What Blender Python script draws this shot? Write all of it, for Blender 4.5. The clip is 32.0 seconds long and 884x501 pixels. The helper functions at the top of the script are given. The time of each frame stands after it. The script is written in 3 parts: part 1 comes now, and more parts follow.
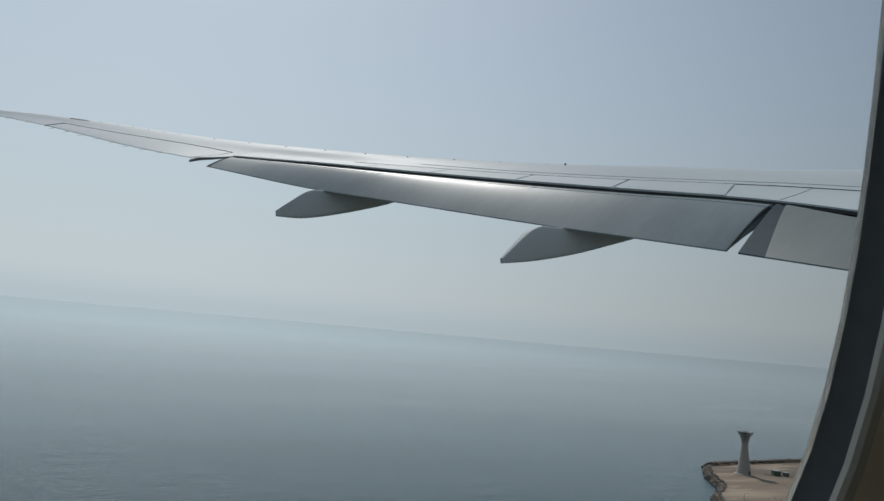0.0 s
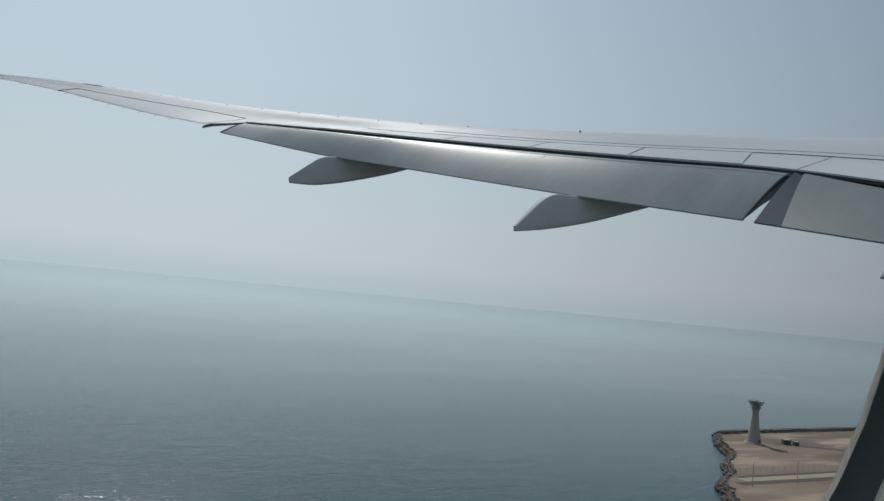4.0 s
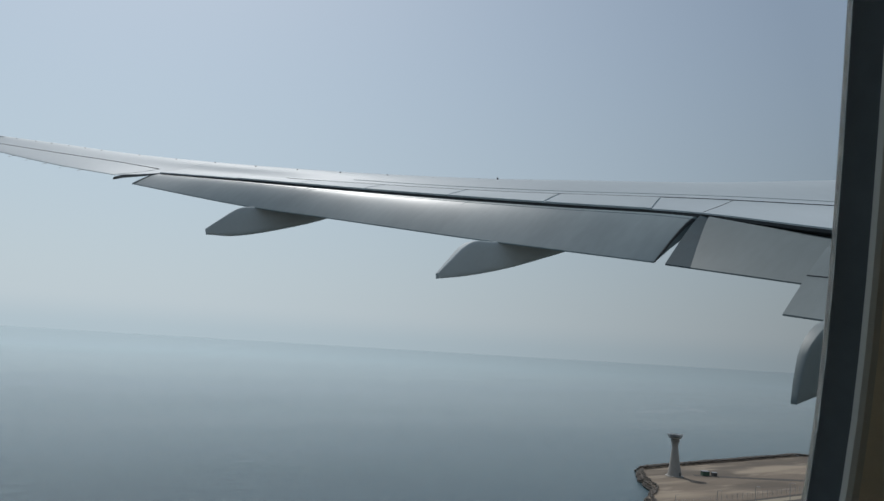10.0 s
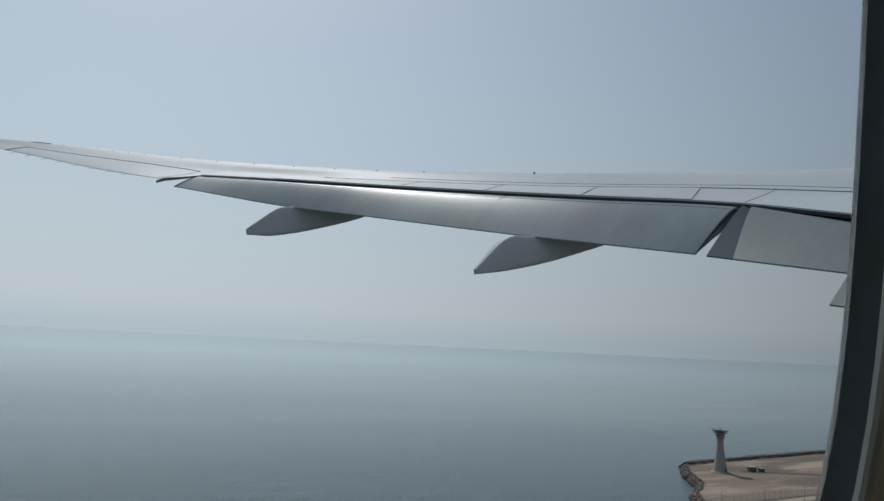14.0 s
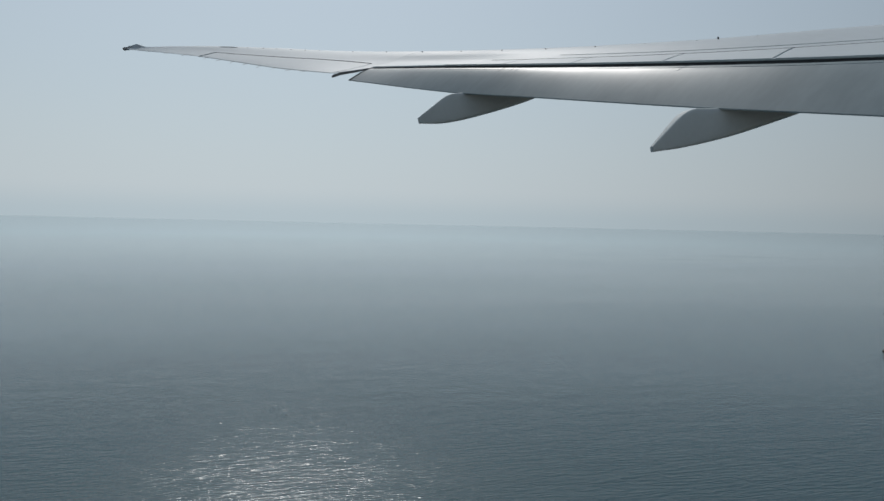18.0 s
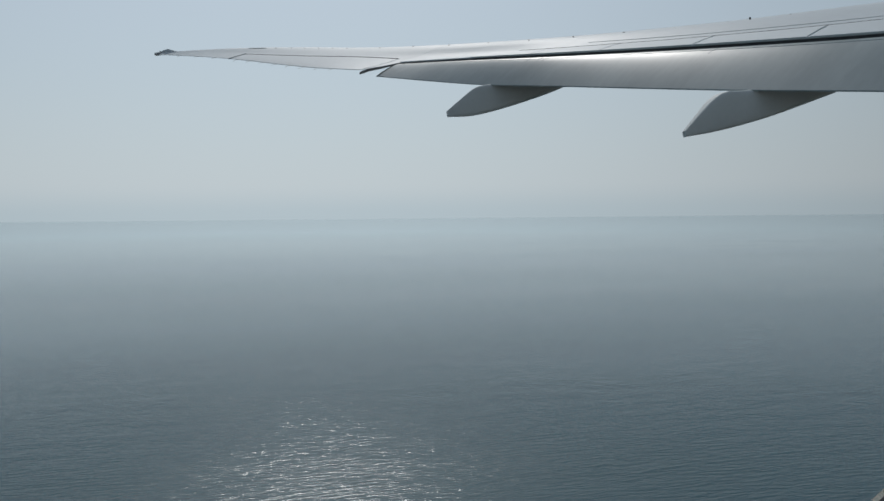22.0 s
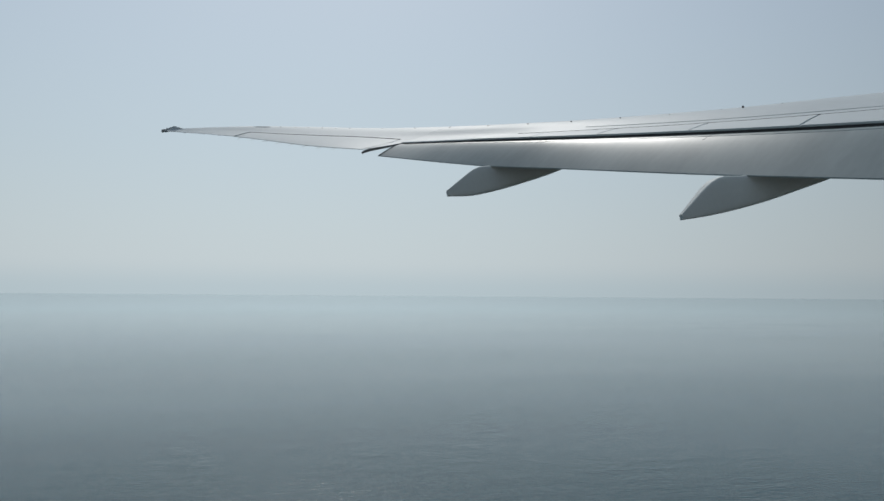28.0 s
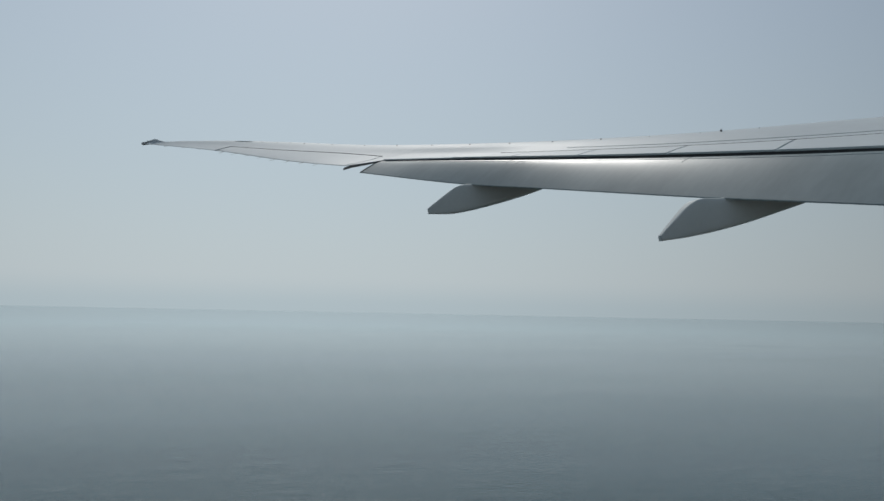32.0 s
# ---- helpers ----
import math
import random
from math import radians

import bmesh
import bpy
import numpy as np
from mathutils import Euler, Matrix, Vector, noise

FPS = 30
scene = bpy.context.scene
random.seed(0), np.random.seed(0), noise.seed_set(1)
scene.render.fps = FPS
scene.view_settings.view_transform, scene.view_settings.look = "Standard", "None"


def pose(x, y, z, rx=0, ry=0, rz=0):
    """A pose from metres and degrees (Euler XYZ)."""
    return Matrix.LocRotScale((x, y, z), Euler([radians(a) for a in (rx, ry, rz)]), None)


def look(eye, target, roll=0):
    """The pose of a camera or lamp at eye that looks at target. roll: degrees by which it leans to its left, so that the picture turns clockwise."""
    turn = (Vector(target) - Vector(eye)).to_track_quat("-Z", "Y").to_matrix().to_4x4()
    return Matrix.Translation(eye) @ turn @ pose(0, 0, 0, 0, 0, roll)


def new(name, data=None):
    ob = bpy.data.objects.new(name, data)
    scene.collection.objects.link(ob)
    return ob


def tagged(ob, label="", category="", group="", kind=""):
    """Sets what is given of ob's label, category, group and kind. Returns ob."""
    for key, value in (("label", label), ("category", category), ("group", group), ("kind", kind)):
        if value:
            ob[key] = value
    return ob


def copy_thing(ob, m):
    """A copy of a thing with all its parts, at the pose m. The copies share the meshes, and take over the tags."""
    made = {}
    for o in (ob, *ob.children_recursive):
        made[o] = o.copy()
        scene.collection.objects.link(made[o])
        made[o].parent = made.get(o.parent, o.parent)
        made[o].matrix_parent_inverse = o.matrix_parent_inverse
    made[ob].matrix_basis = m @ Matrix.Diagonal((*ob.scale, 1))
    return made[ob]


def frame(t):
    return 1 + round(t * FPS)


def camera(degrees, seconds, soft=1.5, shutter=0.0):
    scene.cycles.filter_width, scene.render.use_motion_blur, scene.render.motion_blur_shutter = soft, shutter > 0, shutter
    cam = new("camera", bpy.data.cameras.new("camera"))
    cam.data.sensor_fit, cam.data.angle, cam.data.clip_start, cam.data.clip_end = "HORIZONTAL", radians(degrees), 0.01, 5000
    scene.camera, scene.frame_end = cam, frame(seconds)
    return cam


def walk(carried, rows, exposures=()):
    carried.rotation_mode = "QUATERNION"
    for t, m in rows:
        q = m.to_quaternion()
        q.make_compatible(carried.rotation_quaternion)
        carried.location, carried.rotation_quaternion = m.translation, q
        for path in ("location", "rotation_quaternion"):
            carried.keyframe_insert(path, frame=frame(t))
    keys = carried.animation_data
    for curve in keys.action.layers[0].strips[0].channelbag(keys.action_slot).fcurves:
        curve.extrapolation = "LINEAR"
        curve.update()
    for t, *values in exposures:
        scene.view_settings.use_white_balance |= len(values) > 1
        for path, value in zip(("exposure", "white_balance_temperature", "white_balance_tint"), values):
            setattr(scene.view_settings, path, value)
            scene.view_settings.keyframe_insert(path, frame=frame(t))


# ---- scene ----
cam = camera(61.8, 32.0)
PATH = [
    (0, pose(0.015, 0.013, 65.984, 95.72, -5.02, -27.54)),
    (0.5, pose(0.003, 0.009, 65.986, 95.37, -5.27, -27.52)),
    (1, pose(-0.009, 0.006, 65.990, 95.87, -5.36, -27.31)),
    (1.5, pose(-0.006, 0.005, 65.998, 97.94, -7.74, -27.28)),
    (2, pose(-0.003, 0.003, 66.006, 97.79, -7.59, -27.26)),
    (2.5, pose(0.015, 0.019, 65.991, 96.80, -6.92, -27.16)),
    (3, pose(0.033, 0.035, 65.976, 93.97, -6.04, -27.03)),
    (3.5, pose(0.030, 0.030, 65.979, 93.10, -5.39, -26.78)),
    (5.5, pose(-0.013, 0.026, 65.985, 93.42, -6.17, -25.73)),
    (6, pose(-0.014, 0.024, 65.987, 92.58, -6.44, -25.72)),
    (6.5, pose(-0.020, 0.027, 65.986, 91.56, -7.17, -25.52)),
    (7, pose(-0.026, 0.030, 65.985, 90.94, -7.96, -25.33)),
    (7.5, pose(-0.025, 0.025, 65.988, 90.88, -7.78, -25.41)),
    (8, pose(-0.024, 0.020, 65.991, 93.52, -7.62, -25.80)),
    (8.5, pose(-0.018, 0.010, 66.004, 94.46, -6.46, -28.65)),
    (9, pose(-0.012, 0.000, 66.017, 95.27, -2.35, -31.92)),
    (9.5, pose(-0.013, 0.004, 66.023, 96.26, -2.97, -32.80)),
    (10, pose(-0.014, 0.008, 66.029, 97.07, -3.41, -32.52)),
    (10.5, pose(-0.013, 0.007, 66.024, 96.72, -2.76, -32.28)),
    (11, pose(-0.012, 0.006, 66.020, 96.68, -3.02, -31.76)),
    (11.5, pose(-0.011, 0.005, 66.016, 96.15, -1.94, -31.65)),
    (12, pose(-0.009, 0.004, 66.011, 95.85, -1.45, -31.29)),
    (12.5, pose(-0.016, -0.003, 66.014, 96.29, -1.48, -31.28)),
    (13, pose(-0.024, -0.010, 66.017, 96.86, -1.38, -30.64)),
    (13.5, pose(-0.021, -0.008, 66.016, 96.76, -2.15, -30.19)),
    (15.5, pose(-0.021, 0.015, 66.001, 94.09, -2.35, -23.23)),
    (16, pose(-0.020, 0.020, 65.996, 90.41, -1.93, -20.38)),
    (16.5, pose(-0.016, 0.018, 65.997, 89.71, -1.84, -20.48)),
    (17, pose(-0.012, 0.016, 65.998, 89.39, -1.63, -20.01)),
    (17.5, pose(-0.002, 0.010, 65.999, 88.28, -1.59, -18.75)),
    (18, pose(0.008, 0.004, 66.000, 87.26, -1.26, -16.06)),
    (18.5, pose(0.009, 0.002, 65.999, 87.05, -0.25, -14.77)),
    (19, pose(0.010, 0.000, 65.998, 86.76, 0.08, -14.30)),
    (19.5, pose(0.010, -0.002, 65.997, 86.70, 0.25, -14.17)),
    (20, pose(0.011, -0.004, 65.996, 86.72, 0.30, -14.08)),
    (20.5, pose(0.013, -0.005, 65.996, 86.81, 0.36, -13.88)),
    (21, pose(0.014, -0.005, 65.996, 86.80, 0.49, -13.80)),
    (21.5, pose(0.016, -0.005, 65.995, 86.72, 0.64, -13.63)),
    (22, pose(0.017, -0.006, 65.995, 86.74, 0.54, -13.59)),
    (22.5, pose(0.021, -0.007, 65.995, 87.00, 0.36, -13.60)),
    (23, pose(0.025, -0.009, 65.996, 87.30, 0.36, -13.53)),
    (23.5, pose(0.026, -0.009, 65.996, 87.64, 0.38, -13.48)),
    (24, pose(0.026, -0.009, 65.996, 87.82, 0.34, -13.42)),
    (24.5, pose(0.026, -0.009, 65.996, 88.04, 0.34, -13.34)),
    (26.5, pose(0.015, 0.000, 65.999, 88.94, 0.19, -13.16)),
    (27, pose(0.015, 0.000, 65.999, 89.57, 0.05, -13.20)),
    (27.5, pose(0.015, 0.000, 66.000, 91.23, -0.12, -13.47)),
    (28, pose(0.014, 0.000, 66.000, 92.78, -0.42, -13.74)),
    (28.5, pose(0.014, 0.000, 66.000, 93.37, -0.52, -13.95)),
    (29, pose(0.014, 0.000, 66.000, 93.57, -0.69, -14.18)),
    (29.5, pose(0.013, 0.000, 66.001, 93.80, -0.80, -14.42)),
    (30, pose(0.013, 0.000, 66.001, 93.94, -0.73, -14.56)),
    (30.5, pose(0.013, 0.000, 66.001, 94.01, -0.82, -14.76)),
    (31, pose(0.012, 0.000, 66.002, 94.07, -0.94, -15.02)),
    (31.5, pose(0.012, 0.000, 66.002, 94.15, -0.99, -15.17)),
    (32, pose(0.012, 0.000, 66.002, 94.16, -1.14, -15.30)),
]
walk(cam, PATH, [(0.0, 0.02, 6550, 10), (7.0, 0.1, 6500, 10), (8.0, 0.06, 6500, 10), (9.0, -0.07, 6300, 10), (10.0, 0.02, 6330, 10), (13.0, -0.03, 6350, 10), (15.5, 0.0, 6500, 11), (24.0, 0.02, 6500, 11), (28.0, 0.1, 6550, 10), (29.5, 0.08, 6550, 10), (31.0, -0.05, 6550, 10), (32.0, -0.06, 6550, 10)])

# ---- light ----
SUN_AZ, SUN_EL = 84.0, 52.0          # degrees from the flight direction towards the left, and up
world = bpy.data.worlds.new("world")
scene.world = world
world.use_nodes = True
wn, wl = world.node_tree.nodes, world.node_tree.links
wn.clear()
sky = wn.new("ShaderNodeTexSky")
sky.sky_type, sky.sun_disc = "NISHITA", False
sky.sun_elevation, sky.sun_rotation = radians(SUN_EL), radians(90 - SUN_AZ)
sky.air_density, sky.dust_density, sky.ozone_density, sky.altitude = 1.2, 1.7, 1.5, 60
wcoord, wsep = wn.new("ShaderNodeTexCoord"), wn.new("ShaderNodeSeparateXYZ")
wl.new(wcoord.outputs["Generated"], wsep.inputs[0])
haze = wn.new("ShaderNodeMapRange")     # thick haze towards the horizon all round
haze.interpolation_type = "SMOOTHSTEP"
haze.inputs["From Min"].default_value, haze.inputs["From Max"].default_value = -0.02, 0.5
haze.inputs["To Min"].default_value, haze.inputs["To Max"].default_value = 0.95, 0.6
wl.new(wsep.outputs["Z"], haze.inputs["Value"])
wmix = wn.new("ShaderNodeMix")
wmix.data_type = "RGBA"
toward, glow = wn.new("ShaderNodeVectorMath"), wn.new("ShaderNodeMapRange")   # the haze is brighter on the sun's side
toward.operation = "DOT_PRODUCT"
toward.inputs[1].default_value = (math.cos(radians(SUN_AZ + 5)), math.sin(radians(SUN_AZ + 5)), 0)
wl.new(wcoord.outputs["Generated"], toward.inputs[0])
glow.inputs["From Min"].default_value, glow.inputs["From Max"].default_value = 0.5, 1.0
glow.inputs["To Min"].default_value, glow.inputs["To Max"].default_value = 0.515, 1.08
wl.new(toward.outputs["Value"], glow.inputs["Value"])
tone = wn.new("ShaderNodeVectorMath")
tone.operation = "SCALE"
low, rise, dim = wn.new("ShaderNodeMix"), wn.new("ShaderNodeMapRange"), wn.new("ShaderNodeMix")
low.data_type = dim.data_type = "RGBA"      # dusty white low down, bluer above, sinking softly into the sea's blue-grey
rise.interpolation_type = "SMOOTHSTEP"
rise.inputs["From Min"].default_value, rise.inputs["From Max"].default_value = 0.0, 0.2
low.inputs[6].default_value, low.inputs[7].default_value = (4.9, 5.68, 6.1, 1), (4.62, 5.55, 6.15, 1)
wl.new(wsep.outputs["Z"], rise.inputs["Value"])
wl.new(rise.outputs[0], low.inputs[0])
sink = wn.new("ShaderNodeMapRange")
sink.interpolation_type = "SMOOTHSTEP"
sink.inputs["From Min"].default_value, sink.inputs["From Max"].default_value = -0.007, 0.036
wl.new(wsep.outputs["Z"], sink.inputs["Value"])
wl.new(sink.outputs[0], dim.inputs[0])
dim.inputs[6].default_value = (4.32, 5.27, 5.78, 1)
wl.new(low.outputs[2], dim.inputs[7])
wl.new(dim.outputs[2], tone.inputs[0])
wl.new(glow.outputs[0], tone.inputs["Scale"])
wl.new(tone.outputs[0], wmix.inputs[7])
wl.new(haze.outputs[0], wmix.inputs[0])
wl.new(sky.outputs[0], wmix.inputs[6])
back, wout = wn.new("ShaderNodeBackground"), wn.new("ShaderNodeOutputWorld")
back.inputs["Strength"].default_value = 0.094
wl.new(wmix.outputs[2], back.inputs["Color"])
wl.new(back.outputs[0], wout.inputs["Surface"])
sun = bpy.data.lights.new("sun", "SUN")
sun.energy, sun.angle, sun.color = 2.2, radians(1.2), (1.0, 0.975, 0.935)
sun_dir = Vector((math.cos(radians(SUN_AZ)) * math.cos(radians(SUN_EL)), math.sin(radians(SUN_AZ)) * math.cos(radians(SUN_EL)), math.sin(radians(SUN_EL))))
new("sun", sun).matrix_world = look(sun_dir * 200, (0, 0, 0))


# ---- materials ----
def material(name, colour, rough=0.5, metal=0.0, vary=0.15, scale=4.0, fine=60.0, bump=0.0, bump_scale=40.0, stretch=(1, 1, 1), coat=0.0, tint=None, spec=0.5):
    """A painted, stone or soil surface with colour that varies at two scales, uneven gloss and fine relief."""
    m = bpy.data.materials.new(name)
    m.use_nodes = True
    n, l = m.node_tree.nodes, m.node_tree.links
    b = n["Principled BSDF"]
    co, mp = n.new("ShaderNodeTexCoord"), n.new("ShaderNodeMapping")
    mp.inputs["Scale"].default_value = stretch
    l.new(co.outputs["Object"], mp.inputs["Vector"])
    big, small = n.new("ShaderNodeTexNoise"), n.new("ShaderNodeTexNoise")
    big.inputs["Scale"].default_value, small.inputs["Scale"].default_value = scale, fine
    big.inputs["Detail"].default_value, small.inputs["Detail"].default_value = 5, 4
    for t in (big, small):
        l.new(mp.outputs[0], t.inputs["Vector"])
    add = n.new("ShaderNodeMath")
    add.operation = "MULTIPLY_ADD"
    add.inputs[1].default_value = 0.45
    l.new(small.outputs["Fac"], add.inputs[0])
    l.new(big.outputs["Fac"], add.inputs[2])
    ramp = n.new("ShaderNodeMapRange")
    ramp.inputs["From Min"].default_value, ramp.inputs["From Max"].default_value = 0.42, 1.02
    l.new(add.outputs[0], ramp.inputs["Value"])
    mix = n.new("ShaderNodeMix")
    mix.data_type = "RGBA"
    dark = tint or tuple(c * (1 - vary) for c in colour)
    light = tuple(min(1, c * (1 + vary)) for c in colour)
    mix.inputs[6].default_value, mix.inputs[7].default_value = (*dark, 1), (*light, 1)
    l.new(ramp.outputs[0], mix.inputs[0])
    l.new(mix.outputs[2], b.inputs["Base Color"])
    rr = n.new("ShaderNodeMapRange")
    rr.inputs["To Min"].default_value, rr.inputs["To Max"].default_value = max(0.02, rough * 0.8), min(1, rough * 1.2)
    l.new(big.outputs["Fac"], rr.inputs["Value"])
    l.new(rr.outputs[0], b.inputs["Roughness"])
    b.inputs["Metallic"].default_value = metal
    b.inputs["Specular IOR Level"].default_value = spec
    b.inputs["Coat Weight"].default_value = coat
    b.inputs["Coat Roughness"].default_value = 0.12
    if bump:
        t, bp = n.new("ShaderNodeTexNoise"), n.new("ShaderNodeBump")
        t.inputs["Scale"].default_value, t.inputs["Detail"].default_value = bump_scale, 6
        bp.inputs["Strength"].default_value, bp.inputs["Distance"].default_value = 0.6, bump
        l.new(mp.outputs[0], t.inputs["Vector"])
        l.new(t.outputs["Fac"], bp.inputs["Height"])
        l.new(bp.outputs[0], b.inputs["Normal"])
    return m


def water_material():
    m = bpy.data.materials.new("sea_water")
    m.use_nodes = True
    n, l = m.node_tree.nodes, m.node_tree.links
    b = n["Principled BSDF"]
    co = n.new("ShaderNodeTexCoord")

    def layer(scale, rot, stretch, detail):
        mp, t = n.new("ShaderNodeMapping"), n.new("ShaderNodeTexNoise")
        mp.inputs["Rotation"].default_value, mp.inputs["Scale"].default_value = (0, 0, radians(rot)), (stretch, 1, 1)
        t.inputs["Scale"].default_value, t.inputs["Detail"].default_value = scale, detail
        l.new(co.outputs["Object"], mp.inputs["Vector"])
        l.new(mp.outputs[0], t.inputs["Vector"])
        return t
    swell, chop, patch = layer(0.1, 8, 0.35, 2), layer(0.8, -6, 0.24, 2), layer(0.004, 20, 0.35, 4)
    height = n.new("ShaderNodeMath")
    height.operation = "MULTIPLY_ADD"
    height.inputs[1].default_value = 0.9
    l.new(chop.outputs["Fac"], height.inputs[0])
    sparkle, crests = layer(2.6, 25, 0.6, 1), n.new("ShaderNodeMath")
    crests.operation, crests.inputs[1].default_value = "MULTIPLY_ADD", 0.27
    l.new(sparkle.outputs["Fac"], crests.inputs[0])
    l.new(swell.outputs["Fac"], crests.inputs[2])
    l.new(crests.outputs[0], height.inputs[2])
    b.inputs["IOR"].default_value = 1.333
    b.inputs["Specular Tint"].default_value = (0.91, 0.98, 1.0, 1)
    tint = n.new("ShaderNodeMix")            # broad faint drifts of paler and darker water
    tint.data_type = "RGBA"
    tint.inputs[6].default_value, tint.inputs[7].default_value = (0.013, 0.043, 0.053, 1), (0.022, 0.054, 0.064, 1)
    l.new(patch.outputs["Fac"], tint.inputs[0])
    l.new(tint.outputs[2], b.inputs["Base Color"])
    calm = n.new("ShaderNodeMapRange")       # smoother slicks between ruffled water
    calm.inputs["From Min"].default_value, calm.inputs["From Max"].default_value = 0.35, 0.62
    calm.inputs["To Min"].default_value, calm.inputs["To Max"].default_value = 0.35, 1.0
    l.new(patch.outputs["Fac"], calm.inputs["Value"])
    far, off = n.new("ShaderNodeVectorMath"), n.new("ShaderNodeMath")   # waves flatten with distance, so the far sea pales as under haze
    far.operation = "LENGTH"
    l.new(co.outputs["Object"], far.inputs[0])
    off.operation, off.inputs[0].default_value = "DIVIDE", 190.0
    l.new(far.outputs["Value"], off.inputs[1])
    near = n.new("ShaderNodeMath")
    near.operation, near.inputs[1].default_value, near.use_clamp = "POWER", 1.15, True
    l.new(off.outputs[0], near.inputs[0])
    both = n.new("ShaderNodeMath")
    both.operation = "MULTIPLY"
    l.new(calm.outputs[0], both.inputs[0])
    l.new(near.outputs[0], both.inputs[1])
    bp = n.new("ShaderNodeBump")
    bp.inputs["Distance"].default_value = 0.8
    l.new(both.outputs[0], bp.inputs["Strength"])
    l.new(height.outputs[0], bp.inputs["Height"])
    l.new(bp.outputs[0], b.inputs["Normal"])
    rr = n.new("ShaderNodeMapRange")
    rr.inputs["To Min"].default_value, rr.inputs["To Max"].default_value = 0.11, 0.22
    l.new(near.outputs[0], rr.inputs["Value"])
    slick, smooth, gloss = layer(0.0026, 14, 0.30, 4), n.new("ShaderNodeMapRange"), n.new("ShaderNodeMath")   # long pale slicks
    smooth.interpolation_type = "SMOOTHSTEP"
    smooth.inputs["From Min"].default_value, smooth.inputs["From Max"].default_value = 0.5, 0.72
    smooth.inputs["To Min"].default_value, smooth.inputs["To Max"].default_value = 1.06, 0.62
    l.new(slick.outputs["Fac"], smooth.inputs["Value"])
    fade, slicks = n.new("ShaderNodeMapRange"), n.new("ShaderNodeMix")
    fade.inputs["From Min"].default_value, fade.inputs["From Max"].default_value = 700, 2000
    fade.inputs["To Min"].default_value, fade.inputs["To Max"].default_value = 1.0, 0.0
    l.new(far.outputs["Value"], fade.inputs["Value"])
    slicks.inputs[2].default_value = 1.0
    l.new(fade.outputs[0], slicks.inputs[0])
    l.new(smooth.outputs[0], slicks.inputs[3])
    gloss.operation = "MULTIPLY"
    l.new(rr.outputs[0], gloss.inputs[0])
    l.new(slicks.outputs[0], gloss.inputs[1])
    l.new(gloss.outputs[0], b.inputs["Roughness"])
    hazed_sea, haze_gloss, depth = n.new("ShaderNodeMixShader"), n.new("ShaderNodeBsdfGlossy"), n.new("ShaderNodeMapRange")   # haze over the far sea, painted as a bluish mirror tint growing with distance
    haze_gloss.inputs["Color"].default_value = (0.81, 0.875, 0.905, 1)
    l.new(gloss.outputs[0], haze_gloss.inputs["Roughness"])
    l.new(bp.outputs[0], haze_gloss.inputs["Normal"])
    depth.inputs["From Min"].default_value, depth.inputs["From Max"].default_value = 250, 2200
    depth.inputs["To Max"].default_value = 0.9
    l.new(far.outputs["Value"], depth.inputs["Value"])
    l.new(depth.outputs[0], hazed_sea.inputs[0])
    l.new(b.outputs[0], hazed_sea.inputs[1])
    l.new(haze_gloss.outputs[0], hazed_sea.inputs[2])
    drift, ridge, line = layer(0.0042, 24, 0.22, 3), n.new("ShaderNodeMath"), n.new("ShaderNodeMapRange")   # thin wandering lines of foam
    drift.inputs["Distortion"].default_value = 0.6
    ridge.operation, ridge.inputs[1].default_value = "SUBTRACT", 0.47
    size = n.new("ShaderNodeMath")
    size.operation = "ABSOLUTE"
    l.new(drift.outputs["Fac"], ridge.inputs[0])
    l.new(ridge.outputs[0], size.inputs[0])
    line.interpolation_type = "SMOOTHSTEP"
    line.inputs["From Min"].default_value, line.inputs["From Max"].default_value = 0.001, 0.011
    line.inputs["To Min"].default_value, line.inputs["To Max"].default_value = 0.13, 0.0
    l.new(size.outputs[0], line.inputs["Value"])
    foam, foamy, reach = n.new("ShaderNodeBsdfDiffuse"), n.new("ShaderNodeMixShader"), n.new("ShaderNodeMath")
    foam.inputs["Color"].default_value = (0.5, 0.53, 0.54, 1)
    reach.operation = "MULTIPLY"
    l.new(line.outputs[0], reach.inputs[0])
    from_cape, cape = n.new("ShaderNodeVectorMath"), n.new("ShaderNodeMapRange")
    from_cape.operation, from_cape.inputs[1].default_value = "DISTANCE", (1000, 800, 0)
    l.new(co.outputs["Object"], from_cape.inputs[0])
    cape.inputs["From Min"].default_value, cape.inputs["From Max"].default_value = 300, 560
    cape.inputs["To Min"].default_value, cape.inputs["To Max"].default_value = 1.0, 0.0
    l.new(from_cape.outputs["Value"], cape.inputs["Value"])
    l.new(cape.outputs[0], reach.inputs[1])
    l.new(reach.outputs[0], foamy.inputs[0])
    l.new(hazed_sea.outputs[0], foamy.inputs[1])
    l.new(foam.outputs[0], foamy.inputs[2])
    l.new(foamy.outputs[0], n["Material Output"].inputs["Surface"])
    return m


WING_TOP = material("pale_grey_wing_paint", (0.455, 0.505, 0.525), 0.52, spec=0.12, vary=0.06, scale=0.5, fine=9, bump=0.0016, bump_scale=3, stretch=(1, 0.25, 1))
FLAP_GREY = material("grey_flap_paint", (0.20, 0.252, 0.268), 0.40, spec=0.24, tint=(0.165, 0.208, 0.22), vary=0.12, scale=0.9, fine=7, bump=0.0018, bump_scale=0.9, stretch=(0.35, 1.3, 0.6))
# warmer grey than the flap; part of its darkness stands in for shade
FLAPERON_GREY = material("warm_grey_darkened_paint", (0.168, 0.197, 0.198), 0.5, spec=0.2, vary=0.12, scale=0.9, fine=7, bump=0.0018, bump_scale=0.9, stretch=(0.35, 1.3, 0.6))
